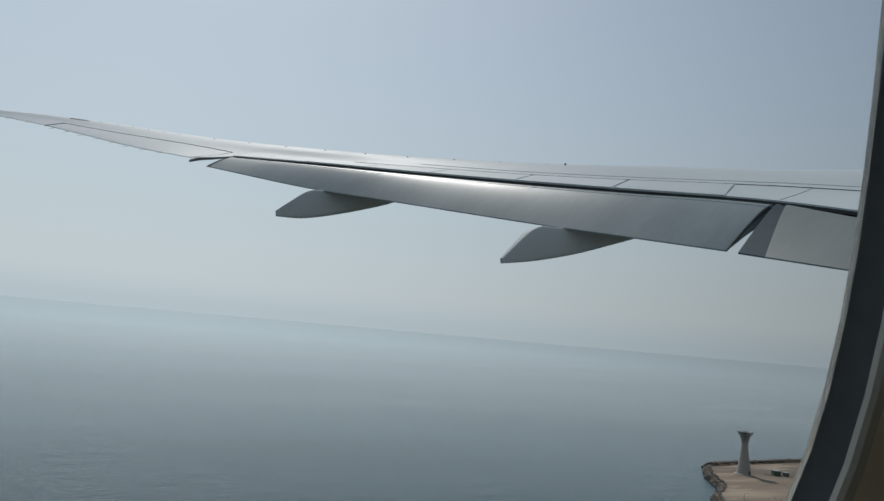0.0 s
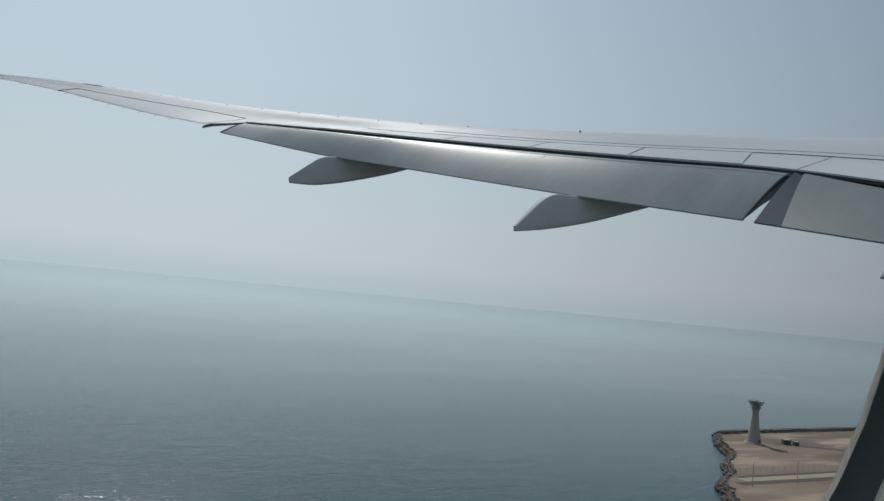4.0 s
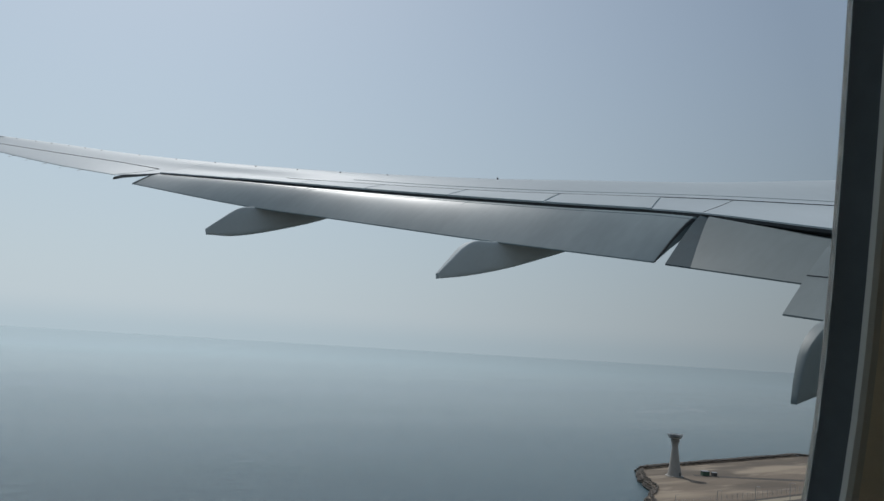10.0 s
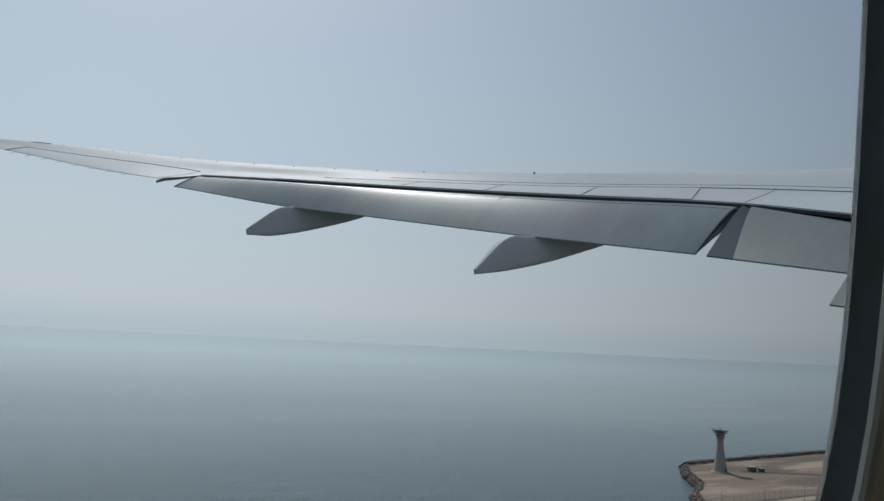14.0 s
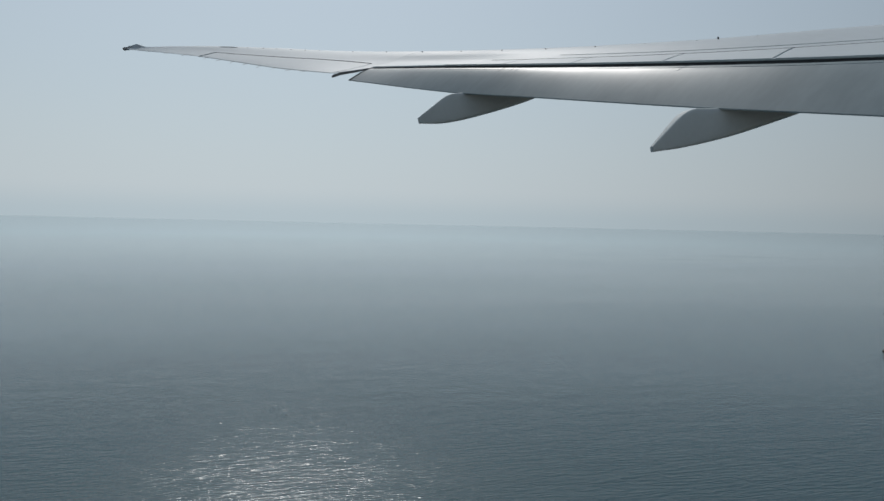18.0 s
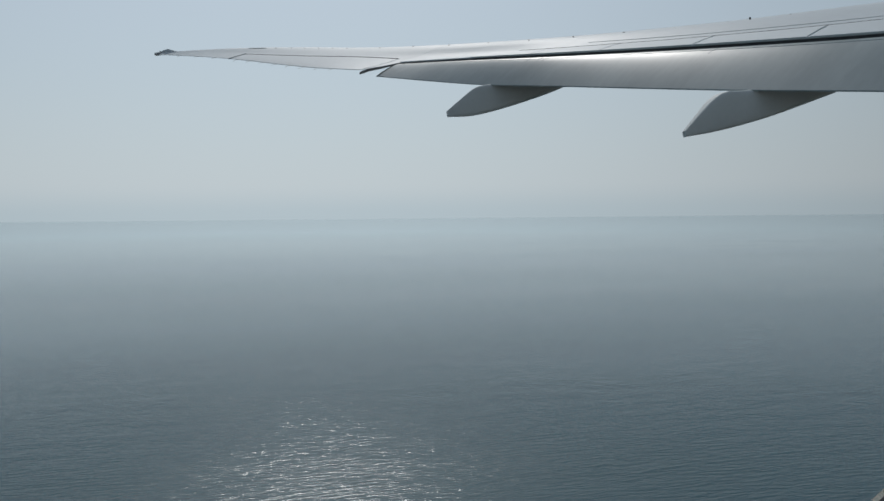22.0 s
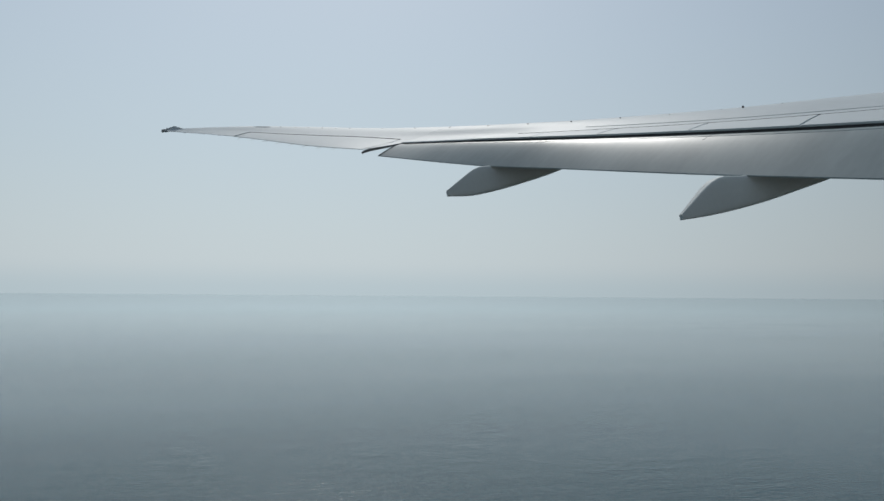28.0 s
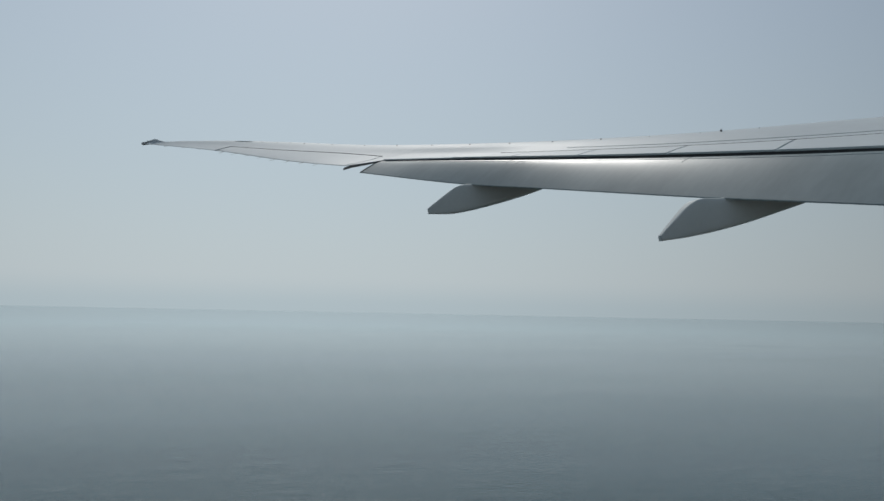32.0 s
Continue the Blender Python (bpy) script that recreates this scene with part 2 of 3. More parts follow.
FAIRING = material("satin_grey_fairing_paint", (0.44, 0.48, 0.485), 0.6, spec=0.12, vary=0.07, scale=1.2, fine=14)
# dark joints, and also shade painted into the cove and flap ends
DARK_GAP = material("dark_joint_and_shade", (0.07, 0.074, 0.078), 0.7, vary=0.2, spec=0.2)
SPOILER = material("light_grey_spoiler_paint", (0.40, 0.45, 0.465), 0.5, vary=0.06, scale=0.8, fine=12, spec=0.35)
# shaded version of the flaperon's grey
SHADE_GREY = material("shaded_flaperon_grey", (0.062, 0.086, 0.098), 0.7, vary=0.15, spec=0.1)
SEAM = material("flap_seam_sealant", (0.182, 0.23, 0.245), 0.6, vary=0.1, spec=0.2)
SEAL = material("dark_rubber_seal", (0.105, 0.12, 0.128), 0.6, vary=0.2, scale=20, fine=200)
RIM = material("pale_pane_edge", (0.88, 0.91, 0.92), 0.25, vary=0.03)
RIM.node_tree.nodes["Principled BSDF"].inputs["Transmission Weight"].default_value = 0.92
METAL = material("bare_dark_metal", (0.12, 0.12, 0.12), 0.4, 0.7, vary=0.2)
PANEL = material("beige_cabin_plastic", (0.78, 0.70, 0.54), 0.5, vary=0.05, scale=6, fine=300, bump=0.0003, bump_scale=500)
LIP = material("pale_grey_trim_edge", (0.58, 0.56, 0.49), 0.5, vary=0.05, scale=6, fine=300)
def sand_material():
    """Brown desert sand with pale drifts, darker trodden ground and fine pebbly relief."""
    m = material("brown_desert_sand", (0.182, 0.14, 0.099), 0.95, tint=(0.11, 0.086, 0.062), vary=0.15, scale=0.04, fine=0.4, bump=0.08, bump_scale=0.8, stretch=(0.35, 1, 1))
    n, l = m.node_tree.nodes, m.node_tree.links
    b, co = n["Principled BSDF"], n.new("ShaderNodeTexCoord")
    colour = b.inputs["Base Color"].links[0].from_socket
    for rot, size, stretch, low, high, shade in ((4, 0.034, 0.25, 0.5, 0.64, (0.31, 0.25, 0.18)), (-9, 0.026, 0.35, 0.5, 0.62, (0.08, 0.063, 0.046)), (30, 0.11, 0.2, 0.58, 0.68, (0.28, 0.228, 0.168))):
        mp, t, cut, mix = n.new("ShaderNodeMapping"), n.new("ShaderNodeTexNoise"), n.new("ShaderNodeMapRange"), n.new("ShaderNodeMix")
        mp.inputs["Rotation"].default_value, mp.inputs["Scale"].default_value = (0, 0, radians(rot)), (stretch, 1, 1)
        mp.inputs["Location"].default_value = (rot * 7.0, size * 900, 0)
        t.inputs["Scale"].default_value, t.inputs["Detail"].default_value = size, 6
        cut.interpolation_type = "SMOOTHSTEP"
        cut.inputs["From Min"].default_value, cut.inputs["From Max"].default_value = low, high
        cut.inputs["To Max"].default_value = 0.8
        mix.data_type = "RGBA"
        mix.inputs[7].default_value = (*shade, 1)
        l.new(co.outputs["Object"], mp.inputs["Vector"])
        l.new(mp.outputs[0], t.inputs["Vector"])
        l.new(t.outputs["Fac"], cut.inputs["Value"])
        l.new(cut.outputs[0], mix.inputs[0])
        l.new(colour, mix.inputs[6])
        colour = mix.outputs[2]
    l.new(colour, b.inputs["Base Color"])
    return m


SAND = sand_material()
TRACK = material("compacted_pale_track", (0.25, 0.215, 0.155), 0.9, vary=0.15, scale=0.05, fine=1)
DARK_SOIL = material("dark_gravel_shoulder", (0.058, 0.049, 0.040), 0.95, vary=0.25, scale=0.05, fine=1.5, bump=0.04, bump_scale=3)
ASPHALT = material("worn_asphalt", (0.10, 0.10, 0.10), 0.85, vary=0.15, scale=0.03, fine=1.5)
LINE = material("white_line_paint", (0.75, 0.75, 0.72), 0.7, vary=0.1, scale=0.4, fine=4)
ROCK = material("dark_revetment_rock", (0.11, 0.095, 0.08), 0.9, vary=0.35, scale=0.4, fine=3)
CONCRETE = material("pale_tower_concrete", (0.30, 0.285, 0.26), 0.85, vary=0.12, scale=0.3, fine=4)
STEEL = material("galvanised_steel", (0.30, 0.31, 0.32), 0.5, 0.5, vary=0.15)
SHRUB = material("dry_desert_shrub", (0.06, 0.055, 0.035), 0.95, vary=0.3, scale=2, fine=9)
BOX_GREEN = material("green_painted_steel", (0.06, 0.11, 0.07), 0.6, vary=0.15)
BOX_WHITE = material("off_white_painted_steel", (0.32, 0.31, 0.285), 0.6, vary=0.1)
WATER = water_material()


# ---- mesh helpers ----
def mesh_of(name, bm, mat, smooth=False):
    bmesh.ops.recalc_face_normals(bm, faces=bm.faces)
    me = bpy.data.meshes.new(name)
    bm.to_mesh(me)
    bm.free()
    me.materials.append(mat)
    if smooth:
        me.polygons.foreach_set("use_smooth", [True] * len(me.polygons))
        me.set_sharp_from_angle(angle=radians(38))
    return me


def part(name, bm, mat, parent, label="", smooth=False):
    ob = new(name, mesh_of(name, bm, mat, smooth))
    ob.parent = parent
    if label:
        ob["label"] = label
    return ob


def thing(name, m, label, category, group="", kind=""):
    ob = new(name)
    ob.matrix_world = m
    return tagged(ob, label, category, group, kind)


def box(bm, x0, x1, y0, y1, z0, z1, bevel=0.0):
    r = bmesh.ops.create_cube(bm, size=1)
    for v in r["verts"]:
        v.co = ((x0 + x1) / 2 + v.co.x * (x1 - x0), (y0 + y1) / 2 + v.co.y * (y1 - y0), (z0 + z1) / 2 + v.co.z * (z1 - z0))
    if bevel:
        edges = list({e for v in r["verts"] for e in v.link_edges})
        bmesh.ops.bevel(bm, geom=edges, offset=bevel, segments=2, affect="EDGES")
    return bm


def loft(sections, caps=True, closed=True):
    """A skin over rings of points."""
    bm = bmesh.new()
    rings = [[bm.verts.new(p) for p in ring] for ring in sections]
    n = len(rings[0])
    for a, b in zip(rings, rings[1:]):
        for i in range(n if closed else n - 1):
            j = (i + 1) % n
            bm.faces.new((a[i], a[j], b[j], b[i]))
    if caps and closed:
        bm.faces.new(rings[0])
        bm.faces.new(rings[-1][::-1])
    bmesh.ops.remove_doubles(bm, verts=bm.verts, dist=1e-5)
    return bm


def lathe(profile, steps=24):
    return loft([[(r * math.cos(2 * math.pi * k / steps), r * math.sin(2 * math.pi * k / steps), z) for k in range(steps)] for r, z in profile])


def rod(bm, a, b, r, sides=6):
    a, b = Vector(a), Vector(b)
    d = b - a
    q = d.to_track_quat("Z", "Y").to_matrix().to_4x4()
    bmesh.ops.create_cone(bm, cap_ends=True, segments=sides, radius1=r, radius2=r, depth=d.length, matrix=Matrix.Translation((a + b) / 2) @ q)
    return bm


def table(rows):
    """Smooth interpolation through rows of (at, value, value...)."""
    xs = [r[0] for r in rows]

    def value(x):
        out = []
        for c in range(1, len(rows[0])):
            ys = [r[c] for r in rows]
            k = min(max(sum(1 for q in xs if q <= x) - 1, 0), len(xs) - 2)

            def slope(i):
                if i == 0:
                    return (ys[1] - ys[0]) / (xs[1] - xs[0])
                if i == len(xs) - 1:
                    return (ys[-1] - ys[-2]) / (xs[-1] - xs[-2])
                return (ys[i + 1] - ys[i - 1]) / (xs[i + 1] - xs[i - 1])
            h = xs[k + 1] - xs[k]
            u = (x - xs[k]) / h
            u2, u3 = u * u, u * u * u
            out.append((2 * u3 - 3 * u2 + 1) * ys[k] + (u3 - 2 * u2 + u) * h * slope(k) + (3 * u2 - 2 * u3) * ys[k + 1] + (u3 - u2) * h * slope(k + 1))
        return out
    return value


# ---- the airplane: x forward, y to the left, z up, nose 11 degrees up, its origin at the passenger's eye ----
EYE_HEIGHT = 66.0
PLANE = pose(0, 0, EYE_HEIGHT, 0, -11, 0)
airplane = thing("airplane", PLANE, "pale grey airliner wing with flaps lowered, climbing over the sea", "airplane")

# lines of the wing as (y, x, z)
LEAD = table([(0.2, 20.2, -0.6), (7, 14.6, 0.42), (13, 10.5, 1.52), (18.5, 6.74, 2.78), (22, 4.36, 3.86), (24.2, 2.75, 4.66), (26.0, 0.55, 5.42), (27.6, -2.12, 6.02)])
CREST = table([(0.2, 16.5, -0.25), (6.63, 12.47, 0.74), (8.78, 11.18, 1.058), (10.8, 9.96, 1.438), (12.77, 8.77, 1.817), (16.3, 6.65, 2.618), (20.66, 4.02, 3.77), (24.2, 1.75, 4.86), (26.0, -0.1, 5.50), (27.6, -2.2, 6.06)])
HINGE = table([(0.2, 13.4, -0.75), (5.6, 11.3, 0.20), (8.03, 10.18, 0.705), (10.89, 8.755, 1.254), (13.56, 7.42, 1.824), (17.2, 5.59, 2.664), (20.66, 3.1, 3.67), (24.2, 1.0, 4.81), (26.0, -0.55, 5.46), (27.6, -2.25, 6.04)])
SLOT = table([(0.2, 11.2, -1.25), (5.2, 9.58, -0.05), (7.5, 9.39, 0.47), (9.3, 8.525, 0.86), (11.06, 7.685, 1.245), (13.28, 6.62, 1.75), (16.13, 5.24, 2.42), (18.6, 4.06, 2.98)])
TRAIL = table([(18.4, 3.15, 2.885), (20.73, 2.0, 3.58), (24.2, 0.122, 4.78), (26.0, -1.1, 5.42), (27.6, -2.38, 6.0)])
FLAP_TE = table([(7.385, 8.356, -0.230), (8.626, 7.823, 0.063), (10.155, 7.158, 0.428), (12.996, 5.896, 1.153), (15.203, 4.923, 1.715), (18.36, 3.39, 2.69)])


JOINT = 18.55        # the flap ends and the aileron's stretch begins here


def skin_line(y):
    """The upper skin's line from the leading to the trailing edge at y, and its ends."""
    (lx, lz), (cx, cz), (hx, hz) = LEAD(y), CREST(y), HINGE(y)
    tx, tz = SLOT(y) if y <= JOINT else TRAIL(y)
    chord = lx - tx
    rows = [(-lx, lz), (-lx + 0.04 * (lx - hx + 2), lz + 0.42 * (cz - lz)), (-lx + 0.12 * (lx - hx + 2), lz + 0.75 * (cz - lz)), (-cx, cz), (-hx, hz)]
    if y > JOINT:
        dip = max(0.0, 1 - (y - JOINT) / 1.6)
        sx = hx + (tx - hx) * 0.36
        rows.append((-sx, hz + (tz - hz) * 0.36 - 0.05 * dip * dip))
    return table(rows + [(-tx, tz)]), lx, chord


def wing_ring(y):
    up, lx, chord = skin_line(y)
    hinge = (lx - HINGE(y)[0]) / chord
    us = [hinge * q for q in (0, 0.015, 0.045, 0.1, 0.17, 0.27, 0.37, 0.47, 0.57, 0.67, 0.77, 0.86, 0.93, 1)] + [hinge + (1 - hinge) * q for q in (0.18, 0.36, 0.68, 1)]
    top = [(lx - u * chord, y, up(-lx + u * chord)[0]) for u in us]
    bottom = []
    for u in us[1:][::-1]:
        thick = chord * 0.115 * (2.9 * math.sqrt(u) * (1 - min(u, 1)) ** (1.3 if y <= JOINT else 3.2)) + (0.025 if y <= JOINT else 0.012)
        bottom.append((lx - u * chord, y, up(-lx + u * chord)[0] - thick))
    return top + bottom


def on_wing(y, x, dz=0.0):
    """A point of the wing's upper skin."""
    return Vector((x, y, skin_line(y)[0](-x)[0] + dz))


def wing_span(y0, y1, n):
    return [wing_ring(y0 + (y1 - y0) * i / n) for i in range(n + 1)]


wing = part("wing", loft(wing_span(0.2, JOINT, 46)), WING_TOP, airplane, "pale grey painted wing skin, gently curved upwards", True)
outer = part("wing_tip", loft(wing_span(JOINT + 0.002, 27.6, 40)), WING_TOP, airplane, "slender raked wing tip in pale grey paint", True)


def lifted(line, y, dx=0.0, dz=0.0):
    x, z = line(y)
    return Vector((x + dx, y, z + dz))


def strip(points, width, thick):
    """A thin bar along points, lying in the skin."""
    rings = []
    for i, p in enumerate(points):
        d = Vector(points[min(i + 1, len(points) - 1)]) - Vector(points[max(i - 1, 0)])
        side = Vector((0, 0, 1)).cross(d).normalized() * width / 2
        p = Vector(p)
        rings.append([p - side + Vector((0, 0, thick)), p + side + Vector((0, 0, thick)), p + side - Vector((0, 0, 0.02)), p - side - Vector((0, 0, 0.02))])
    return loft(rings)


# spoiler panels in front of the flap slot, each with its own edge and gap
SPOILERS = [(8.04, 9.61), (9.65, 11.31), (11.35, 13.05), (13.09, 14.6), (14.63, 16.2)]
for y0, y1 in SPOILERS:
    rings = []
    for i in range(9):
        s = i / 8
        ys, yh = y0 + (y1 - y0) * s, y0 + 0.46 + (y1 - y0) * s
        a, b = lifted(SLOT, ys, -0.012, 0.012), lifted(HINGE, yh, 0, 0.012)
        mid = (a + b) / 2 + Vector((0, 0, 0.008))
        rings.append([a, mid, b, b - Vector((0, 0, 0.03)), mid - Vector((0, 0, 0.03)), a - Vector((0, 0, 0.03))])
    part("spoiler", loft(rings), SPOILER, wing, "pale grey spoiler panel lying flush", True)
part("hinge_line", strip([on_wing(3 + i * 0.5, HINGE(3 + i * 0.5)[0] + 0.05) for i in range(27)], 0.04, 0.008), DARK_GAP, wing)
part("skin_joint", strip([on_wing(3 + i * 0.5, HINGE(3 + i * 0.5)[0] + 0.28) for i in range(24)], 0.022, 0.005), FAIRING, wing)
part("panel_joint", strip([on_wing(7.3 + 0.18 * k / 8, SLOT(7.3)[0] + 0.02 + (HINGE(7.48)[0] - SLOT(7.3)[0]) * k / 8) for k in range(9)], 0.014, 0.003), DARK_GAP, wing)
# shade inside the slot, painted with the dark gap colour
part("slot_cove", loft([[lifted(SLOT, y, 0.02, -0.03), lifted(SLOT, y, 0.6, -0.05), lifted(SLOT, y, 0.6, -0.35), lifted(SLOT, y, 0.02, -0.075)] for y in [5.2 + i * 0.4925 for i in range(28)]]), DARK_GAP, wing, "cove behind the spoilers, its shade put in as dark colour")


def flap_frame(y_nose, y_tail, nose, tail, s, drop):
    a = lifted(nose, y_nose[0] + (y_nose[1] - y_nose[0]) * s, 0, -drop * (1 - 0.25 * s))
    b = lifted(tail, y_tail[0] + (y_tail[1] - y_tail[0]) * s)
    d = a - b
    along = d.normalized()
    return a, b, d, along, Vector((-along.z * along.x, -along.z * along.y, 1 - along.z * along.z)).normalized()


CREST_UP = 1.87      # makes the fullest height of the flap equal its bulge


def flap_top(fr, u, bulge, dz=0.0):
    a, b, d, along, upv = fr
    return a - d * u + upv * (bulge * d.length * CREST_UP * u ** 0.25 * (1 - u) + dz)


def flap_skin(y_nose, y_tail, nose, tail, n, drop=0.13, bulge=0.1, tuck=0.45, thin=1.0):
    """A curved flap from a nose line to a trailing edge, its nose tucked under the panels in front."""
    rings = []
    for i in range(n + 1):
        fr = flap_frame(y_nose, y_tail, nose, tail, i / n, drop)
        a, b, d, along, upv = fr
        c = d.length
        h = c * (thin + (1 - thin) * min(1, i / n * 12))
        ring = [a + along * tuck * 0.8 - Vector((0, 0, 0.16 * c / 1.5)), a + along * tuck * 0.75 - Vector((0, 0, 0.05)), a + along * tuck * 0.45 - Vector((0, 0, 0.012))]
        ring += [flap_top(fr, u, bulge) for u in (0, 0.006, 0.02, 0.05, 0.09, 0.14, 0.19, 0.25, 0.31, 0.38, 0.46, 0.55, 0.65, 0.76, 0.88, 1)]
        ring += [b - Vector((0, 0, 0.02)), b + d * 0.35 - upv * 0.045 * h, b + d * 0.7 - upv * 0.11 * h, a + along * tuck * 0.4 - upv * 0.17 * h]
        rings.append(ring)
    return loft(rings)


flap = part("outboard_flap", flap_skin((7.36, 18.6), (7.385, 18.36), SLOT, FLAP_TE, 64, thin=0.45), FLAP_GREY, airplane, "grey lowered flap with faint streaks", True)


def flap_line(s0, u0, s1, u1, width, n=24):
    pts = []
    for k in range(n + 1):
        q = k / n
        pts.append(flap_top(flap_frame((7.36, 18.6), (7.385, 18.36), SLOT, FLAP_TE, s0 + (s1 - s0) * q, 0.13), u0 + (u1 - u0) * q, 0.1))
    return strip(pts, width, 0.003)


part("flap_seam", flap_line(0.0, 0.12, 0.98, 0.12, 0.006, 40), SEAM, flap)
for s in (0.31, 0.6, 0.612, 0.635):
    part("flap_seam", flap_line(s, 0.0, s + 0.006, 0.22, 0.004, 12), SEAM, flap)
# the shadowed end of the flap, painted as a dark strip
part("end_rib", flap_line(0.996, 0.0, 0.997, 1.0, 0.06, 14), DARK_GAP, flap, "outer flap end, its shadow put in as a dark strip")
inner_end = flap_frame((7.36, 18.6), (7.385, 18.36), SLOT, FLAP_TE, 0.0, 0.13)
part("end_rib", loft([[flap_top(inner_end, u, 0.1, -0.006) + Vector((0, -d, 0)) for u in (0, 0.1, 0.25, 0.4, 0.6, 0.8, 1)] + [flap_top(inner_end, u, 0.1, -0.02 - 0.04 * inner_end[2].length * (1 - u)) + Vector((0, -d, 0)) for u in (1, 0.8, 0.6, 0.4, 0.25, 0.1, 0)] for d in (-0.01, 0.012)]), DARK_GAP, flap, "dark rib closing the inner end of the flap")
FL_TE = table([(5.15, 8.405, -0.633), (7.056, 8.209, -0.268)])
FL_NOSE = table([(5.2, 9.58, -0.05), (7.2, 9.4, 0.47)])
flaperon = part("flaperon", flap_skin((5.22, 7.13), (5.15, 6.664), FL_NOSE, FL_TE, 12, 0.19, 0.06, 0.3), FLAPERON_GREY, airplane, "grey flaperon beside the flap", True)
# shade at the flaperon's end is painted in with the darker grey
part("end_plate", flap_skin((7.11, 7.27), (6.633, 7.056), FL_NOSE, FL_TE, 3, 0.185, 0.05, 0.3), SHADE_GREY, flaperon, "end of the flaperon, its shade put into the dark grey", True)
IN_TE = table([(0.4, 7.75, -1.55), (4.83, 7.4, -0.874)])
IN_NOSE = table([(0.4, 10.2, -1.05), (5.25, 9.1, -0.2)])
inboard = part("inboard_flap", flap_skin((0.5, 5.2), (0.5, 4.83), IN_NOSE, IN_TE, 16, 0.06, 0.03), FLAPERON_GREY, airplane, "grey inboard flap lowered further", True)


part("flap_seam", strip([flap_top(flap_frame((0.5, 5.2), (0.5, 4.83), IN_NOSE, IN_TE, 0.3 + 0.05 * k, 0.06), 0.5, 0.03) for k in range(15)], 0.03, 0.006), DARK_GAP, inboard)


def fairing(name, y, xs_low, xs_top, width, mat=FAIRING, out=1.0):
    """A canoe-shaped flap track fairing along the flight direction, from its low and high lines."""
    low, top = table(xs_low), table(xs_top)
    x0, x1 = xs_low[0][0], xs_low[-1][0]
    rings = []
    for i in range(33):
        u = (i / 32) ** 1.5
        x = x0 + (x1 - x0) * u
        zl, zt = low(x)[0], top(x)[0]
        half = width * (0.18 + 0.82 * math.sin(min(1, u / 0.45) * math.pi / 2)) * 0.5 * (1 if u < 0.75 else 1 - ((u - 0.75) / 0.25) ** 2 * 0.75)
        ring = []
        for k in range(24):
            a = 2 * math.pi * k / 24
            cx, cz = math.cos(a), math.sin(a)
            ring.append((out * x, out * (y + half * math.copysign(abs(cx) ** 0.24, cx)), out * ((zl + zt) / 2 + (zt - zl) / 2 * math.copysign(abs(cz) ** 0.4, cz))))
        rings.append(ring)
    return part(name, loft(rings), mat, airplane, "grey canoe-shaped flap track fairing under the flap", True)


fairing("track_fairing", 14.57, [(3.96, 1.10), (4.55, 1.035), (5.57, 1.118), (6.61, 1.293), (8.2, 1.75)], [(3.96, 1.217), (4.3, 1.41), (4.6, 1.57), (4.75, 1.60), (4.9, 1.585), (5.4, 1.64), (6.6, 1.85), (8.2, 1.95)], 0.4, out=1.029)
fairing("track_fairing", 9.44, [(5.93, -0.163), (6.5, -0.17), (7.195, -0.122), (7.85, -0.036), (8.55, 0.069), (10.2, 0.42)], [(5.93, -0.08), (6.2, 0.125), (6.45, 0.30), (6.65, 0.36), (6.9, 0.325), (7.4, 0.33), (8.5, 0.6), (10.2, 0.72)], 0.44, out=1.048)
# darker than the other two fairings, its shade put into the colour
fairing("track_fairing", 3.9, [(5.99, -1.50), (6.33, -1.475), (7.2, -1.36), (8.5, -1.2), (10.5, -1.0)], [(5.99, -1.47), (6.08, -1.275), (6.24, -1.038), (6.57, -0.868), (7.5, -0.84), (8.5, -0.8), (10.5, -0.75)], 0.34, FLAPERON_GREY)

# aileron let into the trailing edge
ail = []
for i in range(25):
    y = 18.6 + (24.3 - 18.6) * i / 24
    b = lifted(TRAIL, y, -0.01, 0.0)
    ya = y + 0.3
    ax = TRAIL(ya)[0] + 1.2 - 0.1 * (ya - 19.0)
    a = on_wing(ya, ax, 0.008)
    mids = [on_wing(ya + (y - ya) * q, ax + (b.x - ax) * q, 0.008) for q in (0.3, 0.6, 0.85)]
    drop = Vector((0, 0, 0.02))
    ail.append([a] + mids + [b + Vector((0, 0, 0.003)), b - drop * 0.6] + [m - drop for m in mids[::-1]] + [a - drop])
part("aileron", loft(ail), WING_TOP, outer, "narrow pale grey aileron", True)
part("aileron_gap", strip([on_wing(r[0].y, r[0].x + 0.03) for r in ail], 0.05, 0.012), DARK_GAP, outer)
for k in range(8):
    y = 19.6 + k * 0.62
    b = lifted(TRAIL, y)
    part("static_wick", rod(bmesh.new(), b, b + Vector((-0.17, -0.02, -0.03)), 0.0035, 5), METAL, outer)
for k in range(3):
    b = lifted(TRAIL, 25.0 + k * 0.75)
    part("static_wick", rod(bmesh.new(), b, b + Vector((-0.14, -0.02, -0.015)), 0.004, 5), METAL, outer)
tip_at = lifted(TRAIL, 27.58)
part("tip_light", box(bmesh.new(), tip_at.x - 0.06, tip_at.x + 0.3, 27.5, 27.64, tip_at.z - 0.045, tip_at.z + 0.045, 0.02), STEEL, outer, "dark wing tip light")
part("aileron_end_gap", strip([ail[-1][0] + Vector((0.03, 0.02, 0.01)), ail[-1][4] + Vector((-0.05, 0.02, 0.012))], 0.05, 0.01), SEAM, outer)
